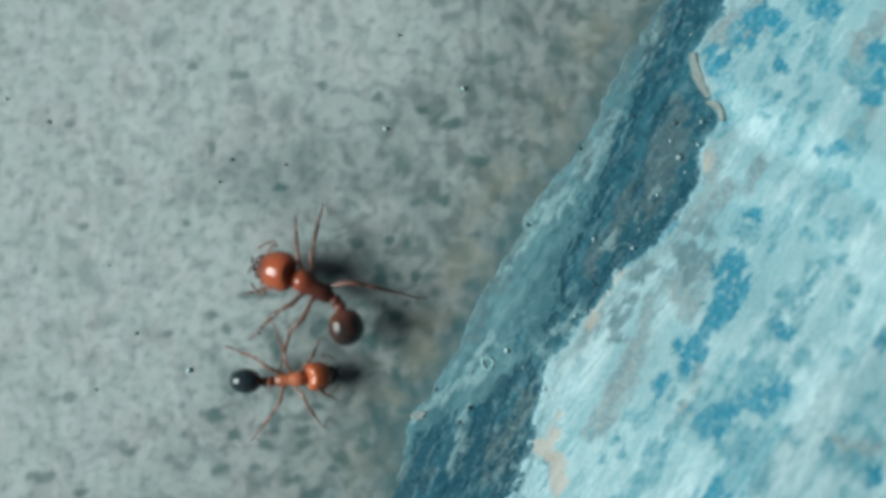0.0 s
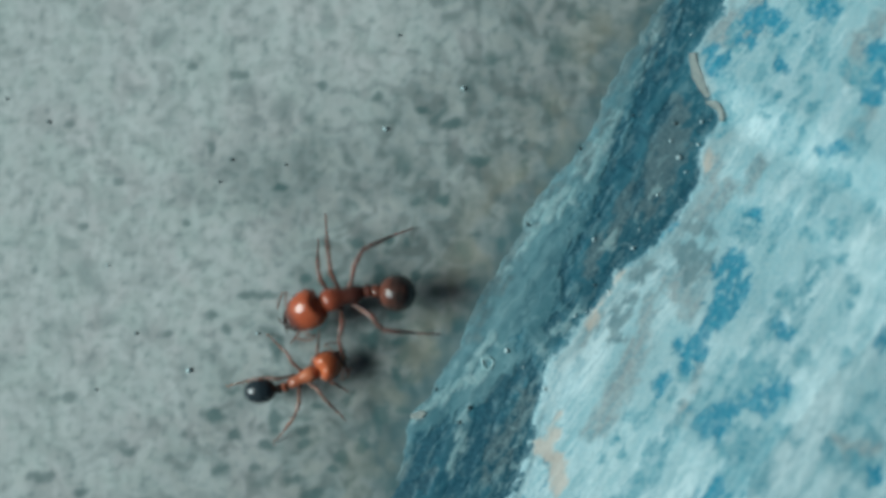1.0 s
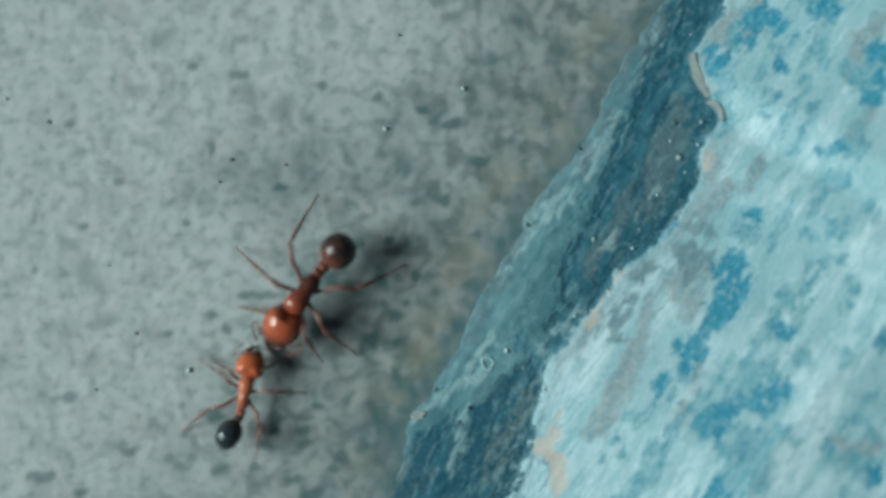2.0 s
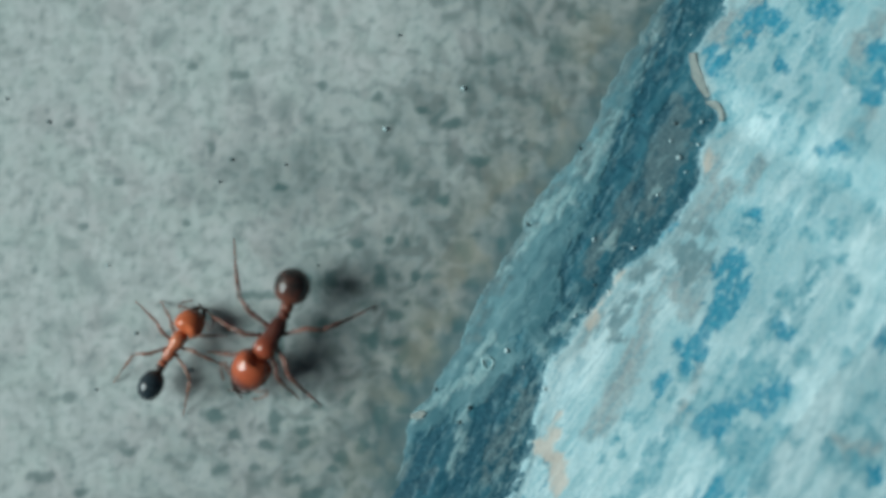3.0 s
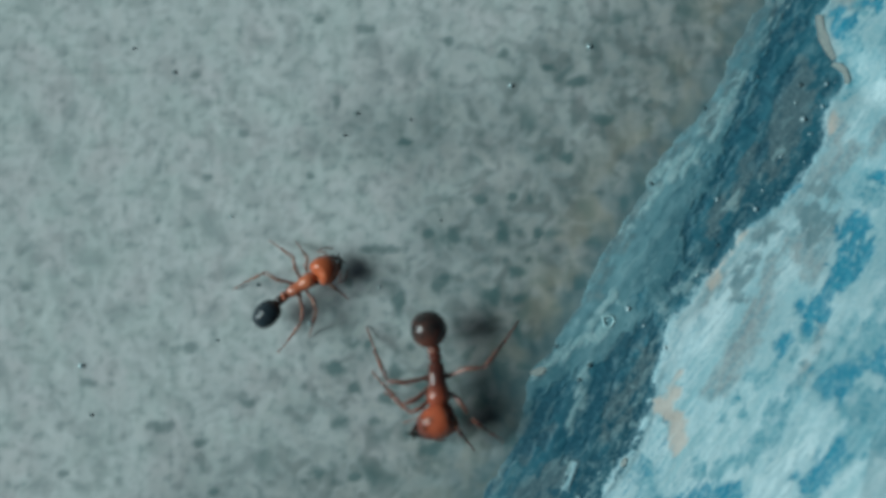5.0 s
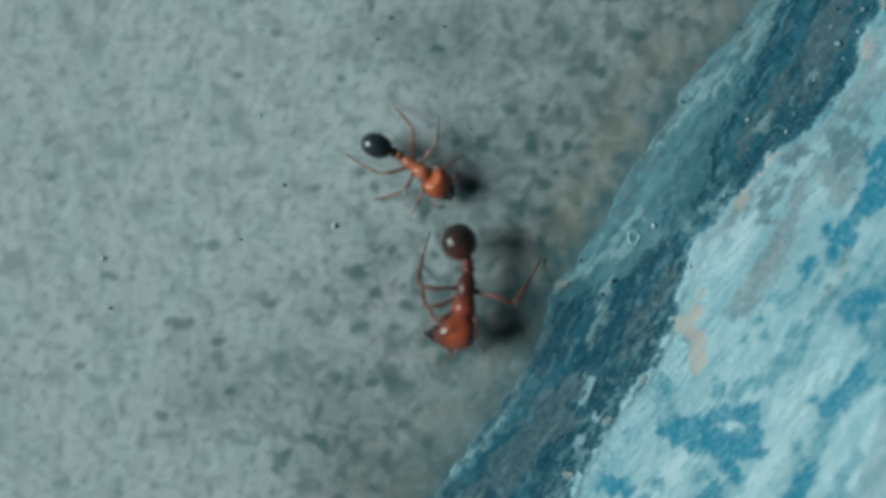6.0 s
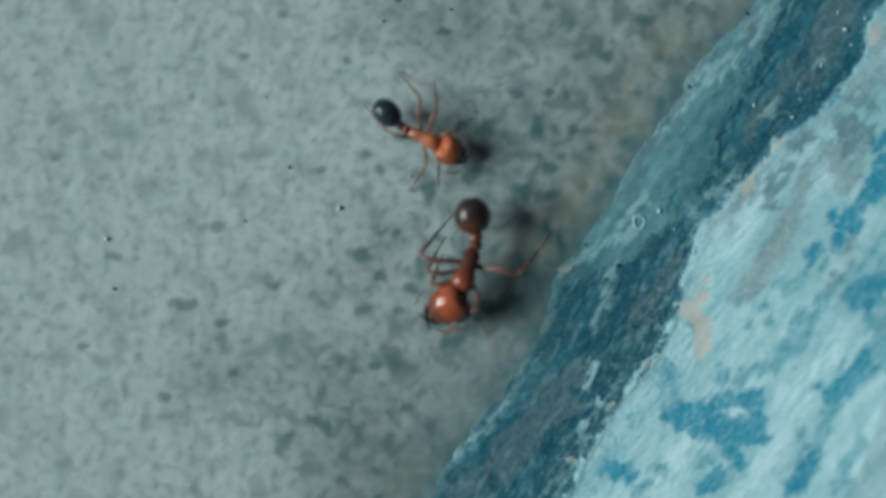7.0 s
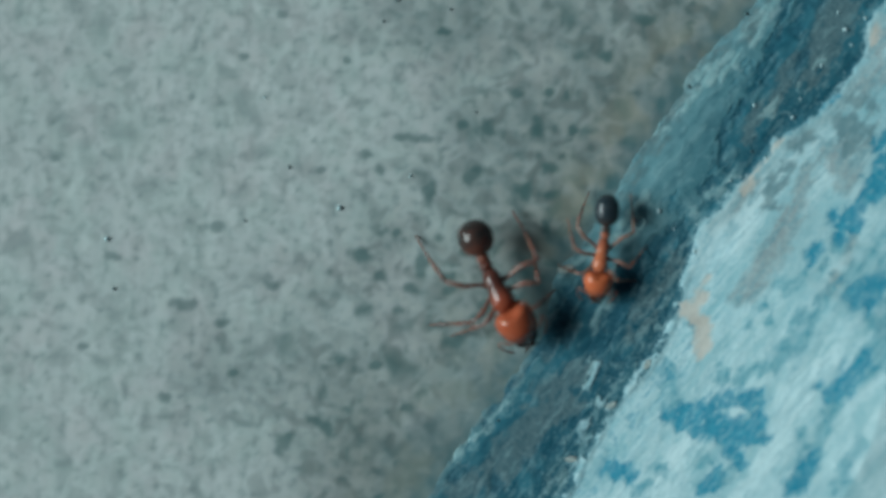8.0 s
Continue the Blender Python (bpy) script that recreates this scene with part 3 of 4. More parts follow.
# ---- ground ----
# x, y, half length, half width, turn: dark aggregate in the concrete
SPOTS = [(498, 333, 15, 9, 0), (410, 283, 5, 5, 0), (122, 218, 16, 10, 20), (85, 215, 5, 4, 0), (240, 590, 5, 4, 0), (378, 735, 26, 14, 0),
         (632, 430, 16, 11, 0), (735, 490, 12, 10, 30), (810, 575, 16, 14, 60), (838, 500, 14, 10, 20), (800, 220, 26, 12, 10), (845, 285, 28, 12, 0),
         (785, 355, 14, 12, 0), (415, 770, 12, 14, 0), (540, 785, 14, 12, 0), (390, 830, 20, 12, 0), (120, 705, 22, 11, 0), (888, 432, 12, 14, 0)]
SPOTS_B = [(670, 170, 14, 9, 40), (745, 195, 10, 8, 0), (570, 152, 14, 9, 0), (425, 135, 22, 10, 0), (340, 120, 12, 8, 0), (1025, 262, 7, 7, 0),
           (140, 873, 14, 9, 0), (265, 1075, 26, 14, 60), (350, 920, 20, 12, 0), (-60, 770, 16, 10, 0), (590, 830, 14, 10, 0), (680, 740, 14, 18, 20),
           (300, 590, 10, 8, 0), (210, 320, 12, 9, 0), (375, 265, 8, 14, 10), (440, 690, 10, 8, 0), (225, 800, 14, 10, 0), (640, 790, 14, 18, 0), (72, 845, 24, 14, 0)]
SPOTS_C = [(-172, 600, 16, 11, 0), (60, 480, 10, 7, 0), (50, 1010, 16, 10, 0), (170, 960, 12, 8, 0), (330, 1040, 30, 12, 150), (420, 930, 16, 10, 0),
           (655, 605, 18, 20, 0), (702, 668, 9, 20, 20), (672, 745, 13, 24, 0), (515, 695, 11, 9, 0), (715, 728, 16, 8, 0), (765, 620, 10, 8, 0), (690, 425, 12, 9, 0),
           (560, 720, 12, 9, 0), (480, 1000, 14, 9, 0), (-100, 930, 12, 8, 0), (150, 400, 10, 8, 0), (330, 395, 9, 7, 0), (700, 560, 15, 12, 0)]
SPOTS_D = [(491, 618, 13, 28, 0), (485, 746, 14, 24, 0), (468, 788, 18, 10, 0), (536, 763, 13, 11, 0), (459, 523, 46, 9, 0), (372, 559, 14, 10, 0),
           (401, 582, 14, 11, 0), (584, 495, 14, 16, 0), (542, 493, 14, 9, 0), (672, 489, 15, 20, 0), (574, 570, 13, 10, 0), (707, 606, 14, 12, 0),
           (554, 876, 30, 14, 0), (604, 810, 13, 20, 0), (450, 829, 12, 9, 0), (522, 849, 18, 10, 0)]


def worley(x, y, cell, seed, fill):
    """Round grains, one in each cell at a random place and of a random size; some cells stay empty."""
    rng = np.random.RandomState(seed)
    px, py, pr, pe, pt = (rng.rand(64, 64) for _ in range(5))
    ci, cj = np.floor(x / cell).astype(int), np.floor(y / cell).astype(int)
    out = np.full_like(x, -1.0)
    for di in (-1, 0, 1):
        for dj in (-1, 0, 1):
            i, j = (ci + di) & 63, (cj + dj) & 63
            dx, dy = x / cell - (ci + di + px[i, j]), y / cell - (cj + dj + py[i, j])
            c, s = np.cos(pt[i, j] * 3.14), np.sin(pt[i, j] * 3.14)
            d = np.hypot(dx * c + dy * s, (dy * c - dx * s) * (1 + 0.9 * pe[i, j]))
            r = 0.17 + 0.32 * pr[i, j] ** 2
            out = np.maximum(out, np.where(pe[j, i] < fill, 1 - d / r, -1.0))
    return out


def spot_mask(x, y, spots, seed):
    out = np.zeros_like(x)
    wob = fbm(x / 18, y / 18, seed, 2) * 0.5
    for px, py, a, b, turn in spots:
        c, s = math.cos(radians(turn)), math.sin(radians(turn))
        dx, dy = x - (px - 784), y - (441 - py)
        d = np.sqrt(((dx * c + dy * s) / a) ** 2 + ((dy * c - dx * s) / b) ** 2)
        out = np.maximum(out, 1.25 - d)
    return step01(-0.15, 0.85, out + wob * (out > -0.5))


def build_ground():
    gx, gy = np.meshgrid(graded(-1350, 620, 4.5, 250000), graded(-920, 620, 4.5, 250000))
    z = 0.018 * fbm(gx / 60, gy / 60, 101, 3) + 0.002 * fbm(gx / 14, gy / 14, 111, 2)
    near = np.maximum(np.abs(gx), np.abs(gy)) < 2000
    u, v = to_uv(gx, gy)
    d = v - FOOT(u)
    spot = np.maximum.reduce([spot_mask(gx, gy, s, 121) for s in (SPOTS, SPOTS_B, SPOTS_C, SPOTS_D)]) * near * 0.84
    rx, ry = 0.82 * gx - 0.57 * gy, 0.57 * gx + 0.82 * gy           # the grain of the mix lies along no edge
    rx, ry = rx + 16 * fbm(rx / 70, ry / 70, 173, 2), ry + 16 * fbm(rx / 70, ry / 70, 179, 2)
    wx, wy = rx + 9 * fbm(rx / 22, ry / 22, 171, 3), ry + 9 * fbm(rx / 22, ry / 22, 177, 3)
    grains = np.maximum(step01(-0.35, 0.9, worley(wx, wy, 70, 181, 0.46)), 0.40 * step01(-0.4, 0.9, worley(wx, wy, 40, 191, 0.50)))
    close = step01(-520, -60, d + 60 * fbm(gx / 90, gy / 90, 147, 3))
    # painted glare: the ground pales towards the upper left, unevenly
    glare = step01(0.15, 0.85, 0.25 - (gx - 0.45 * gy) / 880 + 0.35 * fbm(gx / 300, gy / 300, 151, 4))
    spot = np.maximum(spot * (1 - 0.25 * glare), (0.62 + 0.16 * close) * grains * (1 - 0.34 * glare))
    warm = step01(-150, -20, d) * step01(-0.1, 0.7, fbm(gx / 70, gy / 70, 131, 3) + 0.2)
    patchy = fbm(rx / 46, ry / 42, 145, 2) + 0.55 * gradient_noise(0.6 * rx / 20 + 0.8 * ry / 20, 0.8 * rx / 20 - 0.6 * ry / 20, 149)
    dark = step01(0.02, 0.55, patchy) * (0.54 + 0.46 * close)
    bright = step01(0.02, 0.55, -patchy) * (0.50 + 0.40 * close)
    # broad darker tone, growing towards the ledge, plus one patch near its low end
    foot_dark = step01(-260, 60, d + 0.24 * np.clip(-gy - 130, -300, 420) + 95 * fbm(gx / 75, gy / 75, 141, 4)) * (d > -700)
    hollow = np.exp(-((gx + 100) / 115) ** 2 - ((gy + 460) / 130) ** 2)
    foot_dark = np.clip(np.maximum(foot_dark, 0.32 * hollow + 0.36 * hollow * patchy), 0, 1)
    warm = np.clip(np.maximum(warm, hollow * step01(-0.2, 0.5, fbm(gx / 45, gy / 45, 133, 3))), 0, 1)
    here = np.exp(-(np.hypot(gx, gy) / 4000) ** 2)          # far from the place the tones of the concrete even out
    foot_dark, glare, warm = foot_dark * here, glare * here + 0.3 * (1 - here), warm * here
    dark, bright, spot = dark * here, bright * here, spot * here
    plain_area = 1 - 0.30 * glare
    dark, bright = dark * plain_area, bright * plain_area
    # ragged band, stronger towards the ledge's foot and wider at its low end
    foot_tint = step01(-62, 0, d + 22 * fbm(gx / 38, gy / 38, 161, 4))
    foot_tint = np.maximum(foot_tint, 0.65 * step01(-150, -20, d + 40 * fbm(gx / 60, gy / 60, 165, 4)) * step01(-170, -330, gy)) * here
    ob = sheet("ground", gx * U, gy * U, z * MM - 0.00002, CONCRETE, {"spot": spot, "foot_tint": foot_tint, "warm": warm, "foot_dark": foot_dark, "glare": glare, "dark": dark, "bright": bright})
    return tagged(ob, "weathered grey concrete ground with dark speckled aggregate", "ground", kind="structure")


def build_ledge():
    uu, vv = np.meshgrid(graded(-720, 1180, 1.9, 280000), graded(-70, 1000, 1.9, 12000))
    h, masks = ledge_fields(uu, vv)
    x, y = to_xy(uu, vv)
    rise = 1 - np.clip(h, 0, 0.003) / 0.0629          # the plan was drawn as seen from the eye's height
    x, y = x * rise, y * rise
    keep = step01(-60, -70, vv) + 10 * step01(8000, 9000, vv)
    ob = sheet("painted_ledge", x * U, y * U, h - keep * 0.0004, PAINT, masks)
    return tagged(ob, "concrete ledge with flaking layers of pale and deep blue paint", "ledge", kind="structure")


build_ground()
build_ledge()


# ---- loose grains, flakes and a blister ----
def plain(name, col_a, col_b, rough=0.5, scale=9000):
    m, nt, b = material(name, rough, 0.5)
    f, raw = noise_mask(nt, object_coords(nt), scale, 0.35, 0.68, 3)
    nt.links.new(mix(nt, f, col_a, col_b), b.inputs["Base Color"])
    bump(nt, b, raw, 0.2, 0.00001)
    return m


SAND = plain("pale quartz sand", (0.32, 0.46, 0.49), (0.52, 0.63, 0.64), 0.5)
SOOT = plain("dark mineral grit", (0.040, 0.075, 0.085), (0.075, 0.115, 0.125), 0.6)
FLAKE = plain("pale paint flake", (0.52, 0.59, 0.57), (0.68, 0.72, 0.68), 0.6)
TEAL_COAT = plain("teal paint", (0.26, 0.43, 0.45), (0.38, 0.54, 0.55), 0.5)


def stone_mesh(name, seed, mat):
    rng = random.Random(seed)
    bm = bmesh.new()
    bmesh.ops.create_icosphere(bm, subdivisions=1, radius=1.0)
    for v in bm.verts:
        v.co *= rng.uniform(0.72, 1.15)
        v.co.z *= 0.6
    me = bpy.data.meshes.new(name)
    bm.to_mesh(me)
    bm.free()
    me.materials.append(mat)
    me.polygons.foreach_set("use_smooth", [True] * len(me.polygons))
    return me


SAND_MESHES = [stone_mesh("sand_grain", k, SAND) for k in range(3)]
GRIT_MESHES = [stone_mesh("grit_grain", 10 + k, SOOT) for k in range(3)]


def place_grain(px, py, r, meshes, name, label, category, group, turn):
    x, y = px - 784, 441 - py
    ob = new(name, meshes[turn % len(meshes)])
    h = ledge_height(x, y)
    k = (1 - h / 0.0629) * U
    ob.location = (x * k, y * k, h + 0.2 * r * U)
    ob.rotation_euler = (0, 0, turn)
    ob.scale = (r * U, r * U * (0.75 + 0.06 * (turn % 5)), r * U)
    return tagged(ob, label, category, group)


for k, (px, py, r) in enumerate(((1201, 279, 6), (1241, 216, 4), (897, 621, 6), (964, 689, 5), (1187, 250, 3), (1163, 345, 4), (1076, 515, 4),
                                 (1213, 305, 3), (1120, 440, 4), (1051, 424, 4), (1018, 560, 4), (925, 650, 3), (1235, 256, 4))):
    place_grain(px, py, r, SAND_MESHES, "sand_grain", "tiny white sand grain stuck to the painted ledge", "sand grain", "sand grains", k)
for k, (px, py, r) in enumerate(((334, 656, 6), (820, 157, 5), (682, 229, 5), (-71, 739, 5), (455, 590, 3), (190, 470, 3))):
    place_grain(px, py, r, SAND_MESHES, "sand_grain", "tiny pale sand grain lying on the concrete", "sand grain", "sand grains", k + 20)
for k, (px, py, r) in enumerate(((410, 283, 5), (86, 216, 5), (241, 590, 5), (505, 292, 4), (706, 63, 4), (1026, 263, 6), (562, 470, 4),
                                 (-52, 826, 5), (388, 322, 4), (12, 175, 4), (640, 1010, 5), (170, 690, 4))):
    place_grain(px, py, 0.7 * r, GRIT_MESHES, "grit_grain", "tiny dark mineral grain lying on the concrete", "grit", "grit grains", k)
for k, (px, py, r) in enumerate(((934, 398, 5), (812, 748, 5), (830, 722, 5), (1195, 219, 5), (1052, 505, 3), (772, 690, 4), (1120, 205, 3))):
    place_grain(px, py, r, GRIT_MESHES, "grit_grain", "tiny dark mineral grain stuck to the painted ledge", "grit", "grit grains", k + 40)
rng = random.Random(5)
for k in range(12):
    u = rng.uniform(-420, 1000)
    v = float(PALE(u)) - abs(rng.gauss(8, 26))
    x, y = to_xy(u, v)
    place_grain(x + 784, 441 - y, rng.uniform(1.4, 2.6), SAND_MESHES, "sand_grain", "tiny white sand grain stuck to the painted ledge",
                "sand grain", "sand grains", k + 30)


def build_flake(px, py, length, width, curl, turn, label):
    """A thin curled flake of paint."""
    bm = bmesh.new()
    rng = random.Random(int(px))
    n = 9
    grid = []
    for i in range(n):
        t = i / (n - 1)
        w = width * (math.sin(math.pi * (0.12 + 0.80 * t)) ** 0.6) * rng.uniform(0.85, 1.15)
        a = (t - 0.5) * curl
        cx = length * (math.sin(a) / curl if curl else t - 0.5)
        cy = length * ((1 - math.cos(a)) / curl if curl else 0)
        grid.append([bm.verts.new((cx * U - math.sin(a) * j * w * U, (cy + j * w * math.cos(a)) * U, (0.4 + 0.6 * j * j + rng.uniform(0, 0.5)) * U))
                     for j in (-0.5, -0.17, 0.17, 0.5)])
    for a, b in zip(grid, grid[1:]):
        for j in range(3):
            bm.faces.new((a[j], a[j + 1], b[j + 1], b[j]))
    bmesh.ops.solidify(bm, geom=bm.faces[:], thickness=0.9 * U)
    bmesh.ops.recalc_face_normals(bm, faces=bm.faces)
    ob = finish("paint_flake", bm, FLAKE)
    x, y = px - 784, 441 - py
    along = [0.45 * length * f for f in (-1, -0.5, 0, 0.5, 1)]
    c, s = math.cos(radians(turn)), math.sin(radians(turn))
    h = max(ledge_height(x + f * c - g * s, y + f * s + g * c) for f in along for g in (-0.5 * width, 0, 0.5 * width))
    k = (1 - h / 0.0629) * U
    ob.matrix_world = pose(x * k, y * k, h + 0.9 * U, 0, 0, turn)
    return tagged(ob, label, "paint flake", "paint flakes")


build_flake(1271, 192, 50, 12, -1.9, -52, "curled cream flake of old paint on the ledge")
build_flake(1234, 135, 84, 17, 0.5, -70, "long cream flake of old paint on the ledge")
build_flake(836, 969, 19, 9, 0.4, 35, "white chip of paint at the torn edge of the pale coat")
build_flake(894, 893, 18, 9, 0.6, 70, "white chip of paint at the torn edge of the pale coat")
build_flake(772, 1069, 20, 10, 0.4, 10, "white chip of paint at the torn edge of the pale coat")
build_flake(740, 735, 26, 13, 0.5, 20, "small pale paint flake at the foot of the ledge")


def build_blister():
    bm = bmesh.new()
    loops = []
    for i in range(28):
        a = 2 * math.pi * i / 28
        r = 9.5 + 0.8 * math.sin(3 * a) + 0.6 * math.sin(5 * a + 1)
        loops.append([bm.verts.new(((r + q * math.cos(b)) * math.cos(a) * U, (r + q * math.cos(b)) * math.sin(a) * 1.12 * U, q * math.sin(b) * U))
                      for q, b in ((2.2, 2 * math.pi * j / 8) for j in range(8))])
    for i in range(28):
        a, b = loops[i], loops[(i + 1) % 28]
        for j in range(8):
            bm.faces.new((a[j], a[(j + 1) % 8], b[(j + 1) % 8], b[j]))
    bmesh.ops.recalc_face_normals(bm, faces=bm.faces)
    ob = finish("paint_blister", bm, TEAL_COAT)
    ob.location = (79 * U, -202 * U, ledge_height(79, -202) + 0.6 * U)
    return tagged(ob, "small ring-shaped burst blister in the teal paint", "paint blister")


build_blister()


# ---- ants ----
def blob(rings, segments=18, flat=0.9):
    """A body lathed along x: rows of x, half width, centre height."""
    bm = bmesh.new()
    loops = []
    for x, r, zc in rings:
        loops.append([bm.verts.new((x, r * math.cos(a), zc + flat * r * math.sin(a)))
                      for a in (2 * math.pi * k / segments for k in range(segments))])
    for a, b in zip(loops, loops[1:]):
        for k in range(segments):
            bm.faces.new((a[k], a[(k + 1) % segments], b[(k + 1) % segments], b[k]))
    bm.faces.new(list(reversed(loops[0])))
    bm.faces.new(loops[-1])
    bmesh.ops.recalc_face_normals(bm, faces=bm.faces)
    return bm


def egg(x0, x1, r, power=1.0, lean=0.0, count=14, zc=0.0):
    """Rings of an egg between x0 and x1; power below 1 makes it fuller, lean shifts the widest part."""
    rows = []
    for k in range(count + 1):
        t = 0.004 + 0.992 * k / count
        w = math.sin(math.pi * t ** (1 + lean)) ** power
        rows.append((x0 + (x1 - x0) * t, max(r * w, r * 0.02), zc))
    return rows


def tube(points, radii, segments=8):
    bm = bmesh.new()
    loops = []
    pts = [Vector(p) for p in points]
    for k, (p, r) in enumerate(zip(pts, radii)):
        d = (pts[min(k + 1, len(pts) - 1)] - pts[max(k - 1, 0)]).normalized()
        side = d.cross(Vector((0, 0, 1)))
        side = side.normalized() if side.length > 1e-6 else Vector((1, 0, 0))
        upw = side.cross(d)
        loops.append([bm.verts.new(p + r * (side * math.cos(a) + upw * math.sin(a))) for a in (2 * math.pi * j / segments for j in range(segments))])
    for a, b in zip(loops, loops[1:]):
        for j in range(segments):
            bm.faces.new((a[j], a[(j + 1) % segments], b[(j + 1) % segments], b[j]))
    bm.faces.new(list(reversed(loops[0])))
    bm.faces.new(loops[-1])
    bmesh.ops.recalc_face_normals(bm, faces=bm.faces)
    return bm


class Ant:
    """One ant. Lengths in plan units (0.02 mm): neck, head, waist and gaster as distances between joints."""

    def __init__(self, size, label, body, head, gaster, limb, height, head_r, gaster_r, reach, nod, long=1.84, girth=1.0):
        s = size * U
        self.s, self.h, self.nod = s, height * s, nod
        self.root = tagged(new("ant"), label, "ant", "ants on the concrete")
        self.body = body
        up = self.h
        # trunk: pronotum hump, waist groove, propodeum
        bm = blob([(x * s, r * girth * s, z * s) for x, r, z in ((47, 5, -6), (43, 10, -4), (37, 15, 1), (27, 18.5, 4), (16, 17.5, 4), (6, 15, 2),
                                                       (-3, 13.5, 1), (-13, 14, 1), (-24, 13.5, -1), (-32, 11, -4), (-38, 7, -6))])
        ob = part("trunk", bm, body, self.root)
        ob.location.z = up
        bm = blob([(x * s, r * s, z * s) for x, r, z in ((-34, 8, -6), (-38, 9, -3), (-43, 12, 2), (-47, 11, 0), (-51, 8, -3))])
        ob = part("petiole", bm, body, self.root, "narrow waist node")
        ob.location.z = up
        # gaster, hinged at the waist
        rows = [(6 * s, 6 * s, -2 * s), (1 * s, 8.5 * s, -1 * s), (-4 * s, 11 * s, 1 * s), (-8 * s, 11.5 * s, 1 * s), (-12 * s, 11 * s, 0)]
        gl, gw = gaster_r
        for k in range(41):
            a = math.pi * (0.07 + 0.925 * k / 40)
            along = (1 - math.cos(a)) / 2
            seam = sum(math.exp(-((along - q) / 0.014) ** 2) for q in (0.40, 0.62, 0.80))      # overlapping plates
            rows.append((-13 * s - gl * 2 * along * s, gw * math.sin(a) ** 0.92 * (1 - 0.045 * seam) * s, 4 * math.sin(a) * s))
        self.gaster = part("gaster", blob(rows, 24, 0.92), gaster, self.root, "glossy dark gaster")
        # head, hinged at its middle
        r = head_r
        shape = ((0, 0.50), (0.03, 0.68), (0.08, 0.82), (0.16, 0.93), (0.32, 1.0), (0.50, 0.98), (0.68, 0.88), (0.83, 0.71), (0.93, 0.52), (0.98, 0.34), (1.0, 0.20))
        rows = []
        for k in range(19):
            t = k / 18
            w = float(np.interp(t, [q[0] for q in shape], [q[1] for q in shape]))
            rows.append(((-0.88 + long * t) * r * s, r * w * s, -3.0 * t * s))
        bm = blob(rows, 24, 0.84)
        for v in bm.verts:                         # notch at the back of the head
            if v.co.x < -0.55 * r * s:
                v.co.x += 0.30 * r * s * max(0, 1 - abs(v.co.y) / (0.55 * r * s))
        self.head = part("head", bm, head, self.root)
        for side in (-1, 1):
            pts = [((long - 1.06 + 0.16 * k) * r * s, side * (0.50 - 0.02 * k - 0.055 * k * k) * r * s, -5 * s) for k in range(5)]
            part("mandible", tube(pts, [5.5 * s * r / 36, 5.0 * s * r / 36, 4.2 * s * r / 36, 3 * s * r / 36, 1 * s * r / 36]), DARK, self.head, "dark curved jaw")
            e = blob([(x * s, q * s, 0) for x, q, _ in egg(-0.13 * r, 0.13 * r, 0.10 * r, 0.6, 0, 6)], 10)
            eye = part("eye", e, DARK, self.head, "small black eye")
            eye.location = (0.10 * r * s, side * 0.88 * r * s, 0.22 * r * s)
            a = [(0.60 * r, side * 0.25 * r, 0.30 * r), (0.66 * r, side * 0.70 * r, 0.36 * r), (0.50 * r, side * 1.05 * r, 0.34 * r),
                 (0.25 * r, side * 1.25 * r, 0.28 * r)]
            f = [a[-1], (0.55 * r, side * 1.36 * r, 0.10 * r), (0.90 * r, side * 1.25 * r, -0.12 * r), (1.25 * r, side * 1.02 * r, -0.3 * r),
                 (1.42 * r, side * 0.86 * r, -0.4 * r)]
            part("scape", tube([[c * s for c in p] for p in a], [1.5 * s, 1.6 * s, 1.7 * s, 1.3 * s]), limb, self.head, "first joint of the feeler")
            fine = [[float(np.interp(q, range(5), [p[c] for p in f])) * s for c in range(3)] for q in np.linspace(0, 4, 21)]
            bead = [(1.15 + 0.025 * q + 0.28 * (q % 2)) * s for q in range(20)] + [0.9 * s]
            part("funiculus", tube(fine, bead), limb, self.head, "elbowed feeler tip of small beads")
        # legs: femur with coxa, then shin and foot under it
        self.legs, self.shins = [], []
        for k, (x, base) in enumerate(((24, 48), (7, 92), (-9, 136))):
            for side in (1, -1):
                L = reach * (0.78, 1.04, 1.30)[k]
                foot = -self.h / s + 2
                knee = (0.46 * L, 0, 13)
                shin = (0.76 * L, 0, foot * 0.45)
                tip = (1.0 * L, 0, foot + 1.2)
                pts = [(0, 0, -8), (0.07 * L, 0, -9), (0.10 * L, 0, -5), (0.27 * L, 0.03 * L, 5), knee]
                leg = part("leg", tube([[c * s for c in p] for p in pts], [5.0 * s, 4.8 * s, 3.2 * s, 4.6 * s, 2.7 * s]), limb, self.root)
                bend = side * (0.04, 0.04, 0.08)[k] * L
                pts = [knee, (0.60 * L, bend * 0.45, (13 + foot * 0.45) / 2 + 2), (shin[0], bend, shin[2])]
                shin_part = part("tibia", tube([[c * s for c in p] for p in pts], [2.8 * s, 3.8 * s, 2.3 * s]), limb, leg, "slender shin")
                pts = [(shin[0], bend, shin[2]), (0.88 * L, bend * 1.5, foot * 0.85), (tip[0], bend * 2.0, tip[2])]
                foot_part = part("tarsus", tube([[c * s for c in p] for p in pts], [1.9 * s, 1.6 * s, 1.3 * s]), limb, leg, "thin jointed foot")
                self.legs.append((leg, Vector((x * s, side * 9 * s, self.h)), side, base, k))
                self.shins.append((shin_part, foot_part, Vector(knee) * s))

